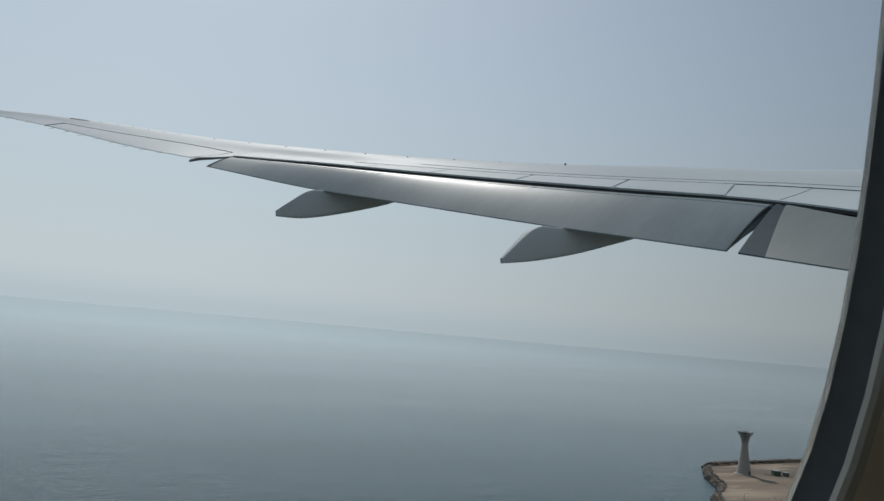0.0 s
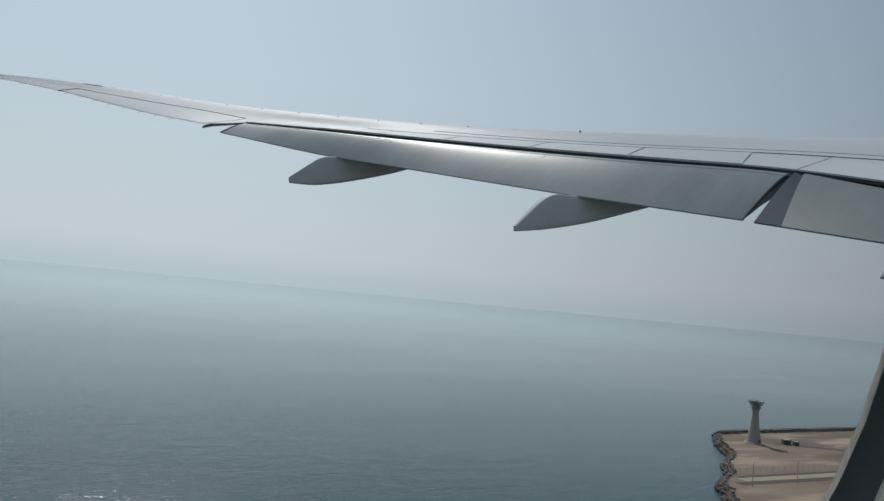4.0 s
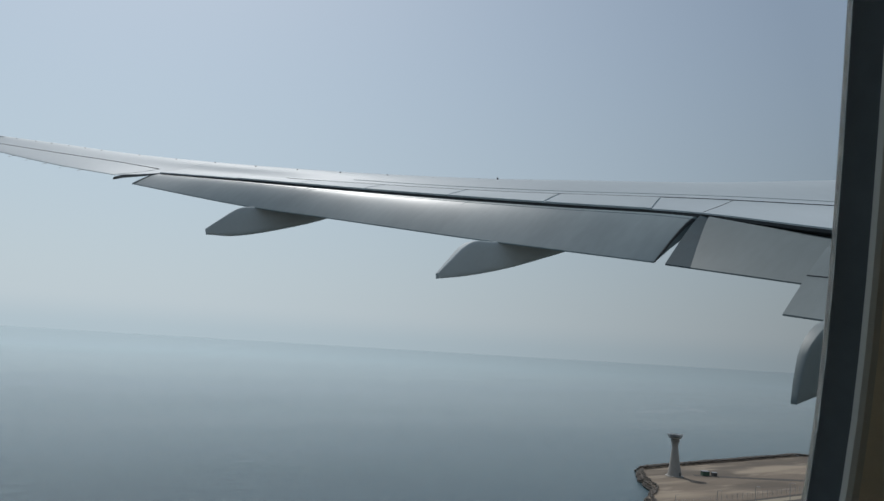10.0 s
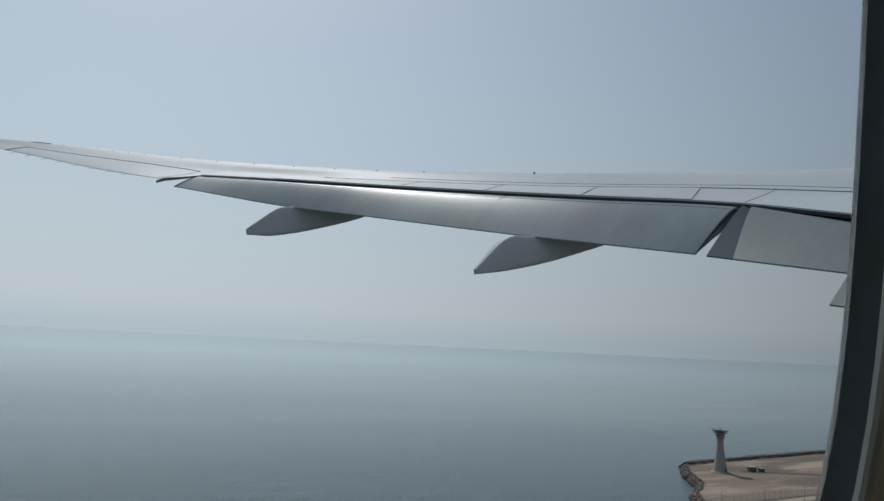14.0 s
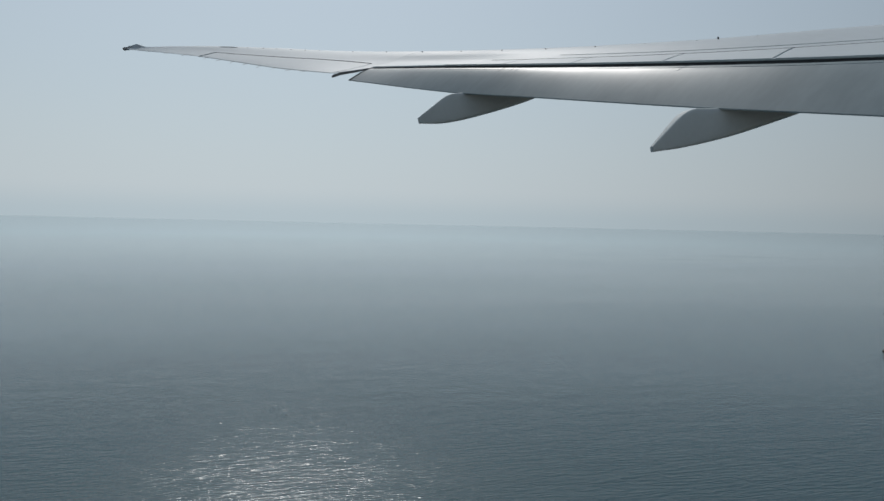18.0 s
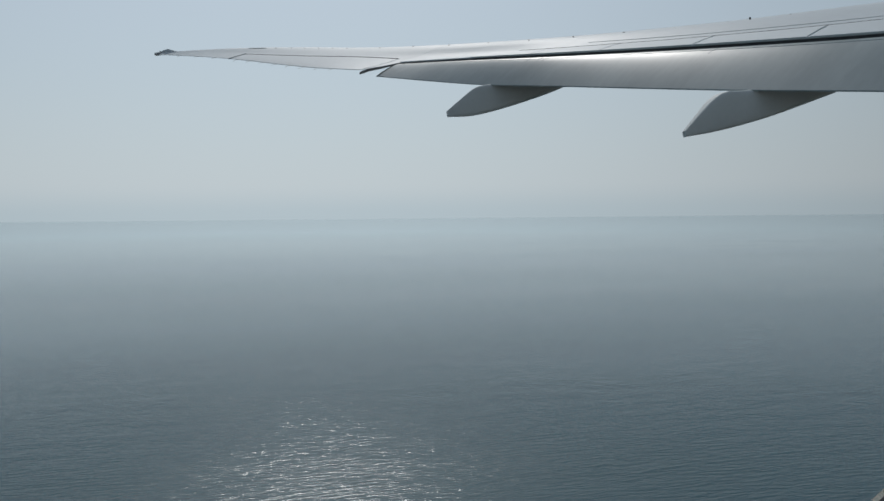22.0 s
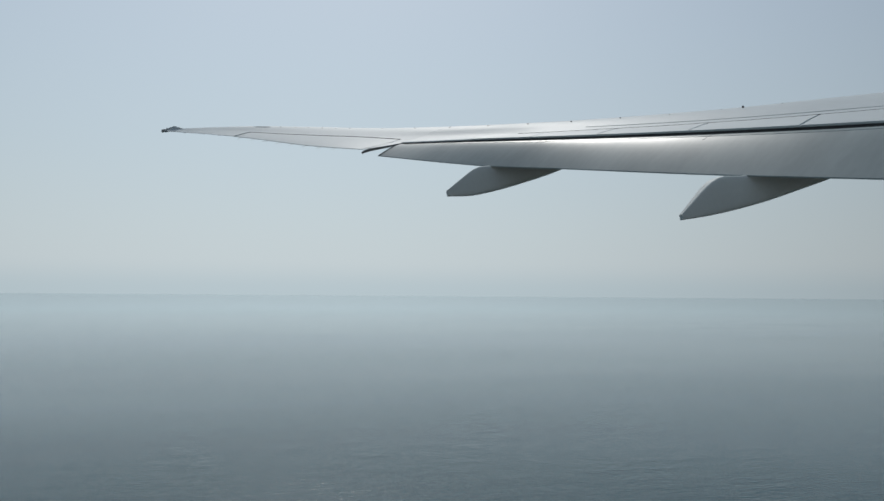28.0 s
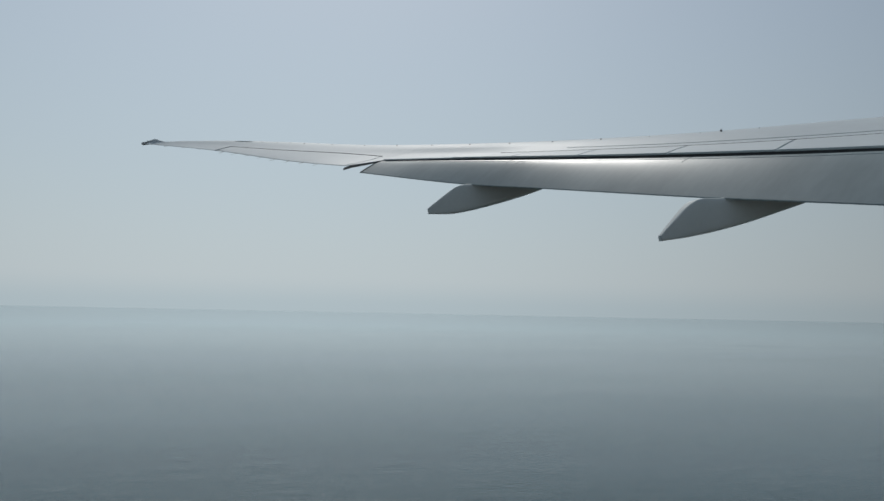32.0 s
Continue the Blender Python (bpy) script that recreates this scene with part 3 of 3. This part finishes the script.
part("track_prong", loft([[Vector((x, y + dy, z + dz)) for dy, dz in ((-r, -r), (r, -r), (r, r), (-r, r))] for x, y, z, r in ((3.02, 18.53, 2.835, 0.02), (3.06, 18.53, 2.85, 0.03), (3.25, 18.53, 2.885, 0.032), (3.6, 18.53, 2.893, 0.022), (3.95, 18.53, 2.915, 0.015), (4.2, 18.53, 2.91, 0.012))]), METAL, outer, "dark prong at the end of the flap slot")
part("vent_bump", strip([lifted(CREST, 24.8 + 0.1 * k, 0, 0.004 if k in (0, 5) else 0.012) for k in range(6)], 0.03, 0.006), FAIRING, outer)
for y in (24.9, 24.5, 23.95, 23.45, 22.9, 22.35, 21.8, 20.6, 19.5, 18.4, 17.31, 16.27, 15.25, 14.2, 13.25, 12.35, 11.4):
    b = lifted(CREST, y)
    part("vortex_pin", loft([[b + Vector((dx, dy, dz)) for dx, dy in ((-s, -0.006), (s, -0.006), (s, 0.006), (-s, 0.006))] for dz, s in ((-0.02, 0.02 if y > 14 else 0.012), (0.018 if y > 14 else 0.008, 0.008 if y > 14 else 0.005))]), METAL, outer if y > 18.6 else wing)
beacon = lifted(CREST, 12.0)
part("wing_stud", loft([[beacon + Vector((s * math.cos(a), s * math.sin(a), dz)) for a in [k * math.pi / 4 for k in range(8)]] for dz, s in ((-0.02, 0.02), (0.03, 0.018), (0.04, 0.009))]), METAL, wing)

# ---- cabin side: panel, window, and the closed cabin behind the eye ----
WIN = dict(x=0.0626, z=0.126, half_w=0.1396, half_h=0.249, power=4.18)   # a rounded opening with slightly bowed sides
LEAN = 0.1775       # the side wall leans inboard towards its top


def window_ring(grow, y, n=96):
    pts = []
    for k in range(n):
        a = 2 * math.pi * (k + 0.5) / n
        c, w = math.cos(a), math.sin(a)
        r = (abs(c) ** WIN["power"] + abs(w) ** WIN["power"]) ** (-1 / WIN["power"])
        z = WIN["z"] + (WIN["half_h"] + grow) * r * w
        pts.append((WIN["x"] + (WIN["half_w"] + grow) * r * c, y - LEAN * z, z))
    return pts


window = thing("window_1", PLANE, "rounded airliner window with a dark seal in a beige cabin panel", "window", kind="structure")
part("outer_rim", loft([window_ring(0.0, 0.13), window_ring(-0.0006, 0.1305), window_ring(-0.0009, 0.1309), window_ring(0.004, 0.1328), window_ring(0.006, 0.1315), window_ring(0.0, 0.13)], caps=False), RIM, window, "thin pale edge of the pane", True)
part("gasket", loft([window_ring(0.0, 0.1299), window_ring(0.0007, 0.128), window_ring(0.0013, 0.1245), window_ring(0.0018, 0.1215), window_ring(0.006, 0.1215), window_ring(0.006, 0.1312), window_ring(0.0, 0.1299)], caps=False), SEAL, window, "dark rubber window seal", True)
part("bezel_lip", loft([window_ring(0.0018, 0.1215), window_ring(0.0014, 0.1196), window_ring(0.0022, 0.1183), window_ring(0.0045, 0.1176), window_ring(0.008, 0.12), window_ring(0.0018, 0.1215)], caps=False), LIP, window, "rounded pale edge of the window surround", True)
part("bezel", loft([window_ring(0.0045, 0.1177), window_ring(0.012, 0.116), window_ring(0.036, 0.1155), window_ring(0.07, 0.115), window_ring(0.07, 0.1325), window_ring(0.012, 0.1325), window_ring(0.0045, 0.1177)], caps=False), PANEL, window, "smooth beige plastic window surround", True)
part("skin_frame", loft([window_ring(0.03, 0.137), window_ring(0.14, 0.137), window_ring(0.14, 0.143), window_ring(0.03, 0.14), window_ring(0.03, 0.137)], caps=False), WING_TOP, window)
cabin = thing("cabin_wall", PLANE, "beige plastic cabin side panel round the window", "wall", kind="structure")
bm = bmesh.new()
inner = [bm.verts.new(p) for p in window_ring(0.062, 0.119)]
outer_ring = [bm.verts.new((math.copysign(1.6, p[0] - 0.04), -0.12 if p[2] > 0.1 else 0.1, 1.1 if p[2] > 0.1 else -1.0)) for p in window_ring(0.062, 0.119)]
for i in range(len(inner)):
    j = (i + 1) % len(inner)
    bm.faces.new((inner[i], inner[j], outer_ring[j], outer_ring[i]))
bmesh.ops.remove_doubles(bm, verts=bm.verts, dist=1e-5)
r = bmesh.ops.solidify(bm, geom=bm.faces[:], thickness=0.05)
part("side_panel", bm, PANEL, cabin)
for nm, b in (("cabin_ceiling", (-1.6, 1.6, -1.8, -0.13, 1.1, 1.15)), ("cabin_floor", (-1.6, 1.6, -1.8, 0.09, -1.05, -1.0)), ("cabin_fore", (1.6, 1.65, -1.85, -0.12, -1.05, 1.15)), ("cabin_aft", (-1.65, -1.6, -1.85, -0.12, -1.05, 1.15))):
    part(nm.replace("cabin_", "") + "_panel", box(bmesh.new(), *b), PANEL, cabin)

# the far side of the cabin, unseen, its window openings widened to brighten the cabin
for k, (x0, x1, z0, z1) in enumerate([(-1.6, 1.6, -1.05, -0.3), (-1.6, 1.6, 0.5, 1.15)] + [(-1.6 + 0.62 * i, -1.46 + 0.62 * i, -0.3, 0.5) for i in range(5)] + [(1.5, 1.6, -0.3, 0.5)]):
    part("far_panel", box(bmesh.new(), x0, x1, -1.85, -1.8, z0, z1), PANEL, cabin)

# plain body of the airplane before and behind the cabin bay
def tube(x0, x1):
    rings = []
    for i in range(9):
        x = x0 + (x1 - x0) * i / 8
        rings.append([(x, -2.68 + 2.95 * math.cos(2 * math.pi * k / 48), -0.35 + 3.1 * math.sin(2 * math.pi * k / 48)) for k in range(48)])
    return loft(rings)


def side_skin(x0, x1, angles):
    """A stretch of the outer skin between two stations, from angle to angle, with its thickness."""
    rings = []
    for a in angles:
        c, w = math.cos(radians(a)), math.sin(radians(a))
        y0, z0, y1, z1 = -2.68 + 2.95 * c, -0.35 + 3.1 * w, -2.68 + 2.93 * c, -0.35 + 3.08 * w
        rings.append([(x0, y0, z0), (x1, y0, z0), (x1, y1, z1), (x0, y1, z1)])
    return loft(rings)


low_arc, high_arc = [-84 + 5 * k for k in range(17)] + [0.5], [17.5 + 6 * k for k in range(12)]
part("side_skin", side_skin(-1.66, -0.36, [-84 + 6 * k for k in range(29)]), WING_TOP, airplane, "", True)
part("side_skin", side_skin(0.5, 1.66, [-84 + 6 * k for k in range(29)]), WING_TOP, airplane, "", True)
part("side_skin", side_skin(-0.36, 0.5, low_arc), WING_TOP, airplane, "", True)
part("side_skin", side_skin(-0.36, 0.5, high_arc), WING_TOP, airplane, "", True)
part("fuselage_front", tube(1.66, 26.0), WING_TOP, airplane, "", True)
part("fuselage_rear", tube(-18.0, -1.66), WING_TOP, airplane, "", True)

# ---- sea ----
bm = bmesh.new()
rings = [0, 150, 400, 900, 1800, 3600, 7000, 14000]
prev = None
for rad in rings:
    cur = [bm.verts.new((rad * math.cos(2 * math.pi * k / 64), rad * math.sin(2 * math.pi * k / 64), 0)) for k in range(64)] if rad else [bm.verts.new((0, 0, 0))]
    if prev:
        for k in range(64):
            j = (k + 1) % 64
            bm.faces.new((prev[0], cur[k], cur[j]) if len(prev) == 1 else (prev[k], cur[k], cur[j], prev[j]))
    prev = cur
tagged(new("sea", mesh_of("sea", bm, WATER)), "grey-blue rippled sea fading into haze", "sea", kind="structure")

# ---- the headland ahead on the left: rocky shore, tower, perimeter road, sand, runway ----
LAND_Z = 2.2
SKEW = 0.035            # the shore and the road run slightly off the flight line
rnd = random.Random(7)


def along(x, base):
    return base + SKEW * x


def wiggle(points, step, size, seed):
    """A natural line through points, with bays and knobs of about that size."""
    q = random.Random(seed)
    ph = [q.uniform(0, 6.28) for _ in range(4)]
    out, run = [], 0.0
    for (xa, ya), (xb, yb) in zip(points, points[1:]):
        d = math.hypot(xb - xa, yb - ya)
        n = max(1, int(d / step))
        nx, ny = (yb - ya) / d, -(xb - xa) / d
        for k in range(n):
            u = k / n
            s = run + d * u
            w = size * (math.sin(s * 0.045 + ph[0]) * 0.9 + math.sin(s * 0.13 + ph[1]) * 0.5 + math.sin(s * 0.37 + ph[2]) * 0.22) * min(1, 4 * u, 4 * (1 - u)) ** 0.5
            out.append((xa + (xb - xa) * u + nx * w, ya + (yb - ya) * u + ny * w))
        run += d
    return out + [points[-1]]


NEAR_SHORE = wiggle([(328, 299), (302, 271), (267, 238), (227, 199), (196, 166), (192, 138), (214, 106), (246, 66), (278, 20), (262, -20), (180, -42), (40, -58), (-300, -72)], 5, 2.6, 3)
SEA_SHORE = wiggle([(1500, 262), (900, 250), (620, 246), (562, 244), (543, 258), (528, 286), (497, 312), (472, 310), (400, 306), (328, 299)], 6, 0.7, 5)
SHORE = SEA_SHORE[:-1] + NEAR_SHORE


def slab(name, outline, z, mat, label, category):
    bm = bmesh.new()
    vs = [bm.verts.new((x, y, z)) for x, y in outline]
    fc = bm.faces.new(vs)
    bmesh.ops.triangulate(bm, faces=[fc])
    r = bmesh.ops.extrude_face_region(bm, geom=bm.faces[:])
    for v in r["geom"]:
        if isinstance(v, bmesh.types.BMVert):
            v.co.z -= 0.3 if z > LAND_Z else z + 1.0
    return tagged(new(name, mesh_of(name, bm, mat)), label, category, kind="structure")


# the unseen stretch at negative y is added to bounce light onto the fairings
slab("ground", SHORE + [(-2600, -80), (-2600, -2600), (2600, -2600), (2600, 290)], LAND_Z, SAND, "bare brown desert sand behind a rocky shore", "sand")


def near_x(y):
    """Where the land begins at that distance to the side."""
    best = 262.0
    for (xa, ya), (xb, yb) in zip(NEAR_SHORE, NEAR_SHORE[1:]):
        if min(ya, yb) <= y <= max(ya, yb) and ya != yb:
            best = xa + (xb - xa) * (y - ya) / (yb - ya)
    return best


def band(name, base0, base1, z, mat, label, category, inset=9, far=2400):
    """A strip of ground that runs with the shore, its edges slightly uneven."""
    q = random.Random(int(base0 * 10))
    x0 = max(near_x(along(210, base0)), near_x(along(210, base1))) + inset
    n = 60
    xs = [x0 + (700 - x0) * k / n for k in range(n + 1)] + [far]
    low = [(x, along(x, base0) + q.uniform(-0.25, 0.25)) for x in xs]
    high = [(x, along(x, base1) + q.uniform(-0.25, 0.25)) for x in xs]
    slab(name, low + high[::-1], z, mat, label, category)


band("road", 200.4, 205.6, LAND_Z + 0.05, TRACK, "pale dusty perimeter road between dark verges", "road")
band("verge_1", 196.4, 200.4, LAND_Z + 0.07, DARK_SOIL, "dark verge of the perimeter road", "verge")
band("verge_2", 205.6, 208.2, LAND_Z + 0.07, DARK_SOIL, "dark verge of the perimeter road", "verge")
band("track_1", 120.5, 122.6, LAND_Z + 0.04, TRACK, "pale wheel track across the sand", "track")
band("track_2", 125.0, 126.4, LAND_Z + 0.04, TRACK, "pale wheel track across the sand", "track")
band("track_3", 122.6, 125.0, LAND_Z + 0.03, DARK_SOIL, "dark middle strip of the track", "track")
slab("path", [(341, 272), (350, 266), (372, 254), (398, 240), (424, 224), (430, 222), (434, 225), (404, 244), (376, 258), (353, 270), (344, 276)], LAND_Z + 0.04, DARK_SOIL, "dark worn path from the tower to the road", "path")
slab("pad", [(226, 166), (262, 160), (282, 163), (279, 170), (252, 172), (229, 173)], LAND_Z + 0.04, DARK_SOIL, "dark pad under the shelters", "pad")
slab("shoulder", [(330, 42), (2400, 42), (2400, 62), (330, 62)], LAND_Z + 0.04, DARK_SOIL, "dark gravel shoulder of the runway", "gravel")
slab("runway", [(330, -30), (2400, -30), (2400, 42), (330, 42)], LAND_Z + 0.06, ASPHALT, "worn grey asphalt runway", "runway")
slab("edge_line", [(334, 30), (2380, 30), (2380, 30.9), (334, 30.9)], LAND_Z + 0.12, LINE, "white painted runway edge line", "line")
for k, (x0, x1, y0, y1) in enumerate(((360, 367, 39.4, 39.8), (360, 367, 41.4, 41.8), (360, 360.5, 39.8, 41.4), (366.5, 367, 39.8, 41.4))):
    slab("marking_%d" % (k + 1), [(x0, y0), (x1, y0), (x1, y1), (x0, y1)], LAND_Z + 0.12, LINE, "white painted marking on the asphalt", "marking")

# ---- rocky revetment ----
verts, faces = [], []


def rock(x, y, z, r):
    base = len(verts)
    for sx, sy, sz in ((1, 0, 0), (0, 1, 0), (-1, 0, 0), (0, -1, 0), (0.6, 0.6, 0.7), (-0.6, 0.5, 0.8), (-0.5, -0.6, 0.7), (0.6, -0.6, 0.75), (0, 0, -0.8)):
        k = r * rnd.uniform(0.75, 1.25)
        verts.append((x + sx * k, y + sy * k, z + sz * k * 0.8))
    for f in ((0, 1, 4), (1, 2, 5), (2, 3, 6), (3, 0, 7), (4, 1, 5), (5, 2, 6), (6, 3, 7), (7, 0, 4), (4, 5, 6, 7), (8, 1, 0), (8, 2, 1), (8, 3, 2), (8, 0, 3)):
        faces.append(tuple(base + q for q in f))


for (xa, ya), (xb, yb) in zip(SHORE, SHORE[1:]):
    run = math.hypot(xb - xa, yb - ya)
    nx, ny = -(yb - ya) / run, (xb - xa) / run      # inland is to the left of the line's course
    near = math.hypot(xa, ya)
    if ya < 90 and xa < 400:
        continue
    for k in range(int(run * (8.5 if near < 620 else 1.5))):
        u, w = rnd.random(), rnd.random()
        seaward = xa > 328
        d = 3.6 - 7.6 * w if seaward else 1.6 - 3.6 * w
        drop = 3.2 * max(0, w - 0.45) / 0.55 if seaward else 0.35 + 2.8 * w
        rock(xa + (xb - xa) * u + nx * d, ya + (yb - ya) * u + ny * d, 3.3 - drop, rnd.uniform(0.4, 1.0) if seaward else rnd.uniform(0.3, 0.75))
me = bpy.data.meshes.new("rock_revetment")
me.from_pydata(verts, [], faces)
me.materials.append(ROCK)
tagged(new("rock_revetment", me), "dark tumbled rocks along the waterline", "rocks", kind="stuff")

# ---- lamp posts and fence along the road ----
lamp = thing("street_lamp", pose(0, 0, 0), "slim grey steel lamp post beside the perimeter road", "lamp post", "lamps along the road")
part("pole", loft([[(r * math.cos(k * math.pi / 4), r * math.sin(k * math.pi / 4), z) for k in range(8)] for r, z in ((0.14, 0), (0.11, 4), (0.07, 9.2))]), STEEL, lamp)
part("foot", box(bmesh.new(), -0.35, 0.35, -0.35, 0.35, -0.2, 0.35, 0.05), CONCRETE, lamp)
part("arm", rod(rod(bmesh.new(), (0, 0, 9.1), (0, -0.9, 9.5), 0.05), (0, -0.9, 9.5), (0, -1.6, 9.55), 0.05), STEEL, lamp)
part("lamp_head", box(bmesh.new(), -0.18, 0.18, -2.3, -1.5, 9.46, 9.62, 0.04), BOX_WHITE, lamp)
spots = [(244 + 27 * k, along(244 + 27 * k, 195.2)) for k in range(26)]
lamp.matrix_world = pose(*spots[0], LAND_Z)
for x, y in spots[1:]:
    copy_thing(lamp, pose(x, y, LAND_Z))
fence = thing("fence", pose(256, along(256, 211), LAND_Z, 0, 0, math.degrees(math.atan(SKEW))), "thin wire perimeter fence on steel posts", "fence")
post_mesh = mesh_of("post", rod(bmesh.new(), (0, 0, -0.2), (0, 0, 2.6), 0.06, 6), STEEL)
for k in range(130):
    ob = new("post", post_mesh)
    ob.parent, ob.location = fence, (k * 4, 0, 0)
for z in (0.4, 1.2, 2.0, 2.5):
    part("wire", box(bmesh.new(), 0, 516, -0.012, 0.012, z - 0.012, z + 0.012), STEEL, fence)

# ---- marine tower on the headland ----
tower = thing("tower", pose(328, 275, LAND_Z) @ Matrix.Scale(0.88, 4), "pale concrete watch tower with ringed top and railed platform", "tower")
part("plinth", lathe([(5.4, -0.4), (5.4, 0.35), (5.1, 0.5), (0.5, 0.52)], 32), CONCRETE, tower, "round concrete plinth", True)
part("shaft", lathe([(4.3, 0.4), (4.1, 1.5), (3.3, 6), (2.55, 11), (2.05, 15), (1.85, 17.4), (1.85, 18.6)], 32), CONCRETE, tower, "tapering concrete shaft", True)
for k in range(4):
    z, r = 18.6 + k * 0.9, 2.15 + 0.24 * k
    part("ring", lathe([(r - 0.45, z), (r, z + 0.1), (r + 0.1, z + 0.3), (r, z + 0.5), (r - 0.45, z + 0.6), (1.8, z + 0.92)], 32), CONCRETE, tower, "", True)
part("platform", lathe([(2.0, 22.2), (3.7, 22.7), (3.9, 23.0), (3.8, 23.2), (0.3, 23.25)], 32), CONCRETE, tower, "", True)
for k in range(14):
    a = 2 * math.pi * k / 14
    part("rail_post", rod(bmesh.new(), (3.7 * math.cos(a), 3.7 * math.sin(a), 23.1), (4.7 * math.cos(a), 4.7 * math.sin(a), 25.0), 0.09), STEEL, tower)
for r, z in ((4.2, 24.05), (4.7, 25.0)):
    part("rail", lathe([(r - 0.08, z - 0.08), (r + 0.08, z - 0.08), (r + 0.08, z + 0.08), (r - 0.08, z + 0.08), (r - 0.08, z - 0.08)], 32), STEEL, tower)
part("mast", rod(bmesh.new(), (-2.2, 1.4, 23.1), (-2.2, 1.4, 27.0), 0.08), STEEL, tower)
part("radar_pedestal", rod(bmesh.new(), (0, 0, 23.1), (0, 0, 24.9), 0.4, 10), STEEL, tower)
part("radar_bar", box(bmesh.new(), -1.5, 1.5, -0.2, 0.2, 24.8, 25.3, 0.08), BOX_WHITE, tower)
part("door", box(bmesh.new(), -0.5, 0.5, -4.45, -4.0, 0.5, 2.6, 0.03), METAL, tower)


def shelter(x, y, turn, l, w, h, mat, label):
    t = thing("equipment_shelter", pose(x, y, LAND_Z, 0, 0, turn), label, "shelter", "shelters on the sand")
    part("body", box(bmesh.new(), -l / 2, l / 2, -w / 2, w / 2, 0.25, h, 0.06), mat, t)
    part("roof", box(bmesh.new(), -l / 2 - 0.15, l / 2 + 0.15, -w / 2 - 0.15, w / 2 + 0.15, h - 0.02, h + 0.18, 0.04), STEEL, t)
    part("skid", box(bmesh.new(), -l / 2 + 0.1, l / 2 - 0.1, -w / 2 + 0.1, w / 2 - 0.1, -0.1, 0.3), METAL, t)
    for k in range(int(l)):
        part("rib", box(bmesh.new(), -l / 2 + 0.5 + k, -l / 2 + 0.62 + k, -w / 2 - 0.06, -w / 2 + 0.02, 0.3, h - 0.1), mat, t)


shelter(348, 271, -20, 4, 2.6, 2.4, BOX_GREEN, "dark green steel equipment shelter near the tower")
shelter(353, 269, -20, 2.6, 2.2, 1.8, METAL, "low dark steel store near the tower")
shelter(232, 169.5, 5, 4, 3, 3.2, BOX_WHITE, "pale box-shaped shelter by the perimeter road")
shelter(243, 168, 5, 5, 3, 3.4, METAL, "dark box-shaped shelter by the perimeter road")
shelter(258, 166, 5, 6, 3, 3.8, STEEL, "ribbed steel cabin by the perimeter road")


# ---- desert shrubs and a runway light ----
def shrub(x, y, r, seed):
    q = random.Random(seed)
    bm = bmesh.new()
    for _ in range(46):
        a, e, d = q.uniform(0, 6.283), q.uniform(0.0, 1.4), q.uniform(0.4, 1.0) * r
        c = Vector((d * math.cos(a) * math.cos(e), d * math.sin(a) * math.cos(e), d * math.sin(e) * 0.7 + 0.05))
        u = Vector((q.uniform(-1, 1), q.uniform(-1, 1), q.uniform(-0.2, 1))).normalized() * r * 0.28
        v = u.cross(Vector((q.uniform(-1, 1), q.uniform(-1, 1), q.uniform(-1, 1)))).normalized() * r * 0.14
        bm.faces.new([bm.verts.new(p) for p in (c - u, c + v, c + u, c - v)])
    t = thing("shrub", pose(x, y, LAND_Z), "low dark desert shrub on the sand", "shrub", "shrubs on the sand")
    part("crown", bm, SHRUB, t)
    part("stem", rod(bmesh.new(), (0, 0, -0.1), (0, 0, r * 0.4), 0.08), SHRUB, t)


for k in range(46):
    y = rnd.uniform(136, 190)
    shrub(near_x(y) + 14 + rnd.uniform(0, 150), y, rnd.uniform(0.35, 0.9), k)
light = thing("runway_light", pose(352, 34, LAND_Z + 0.06), "small runway edge light on a short post", "light")
part("base", lathe([(0.35, 0), (0.3, 0.12), (0.12, 0.15), (0.1, 0.5)], 12), STEEL, light)
part("lens", lathe([(0.16, 0.5), (0.17, 0.7), (0.1, 0.85), (0.02, 0.9)], 12), METAL, light)
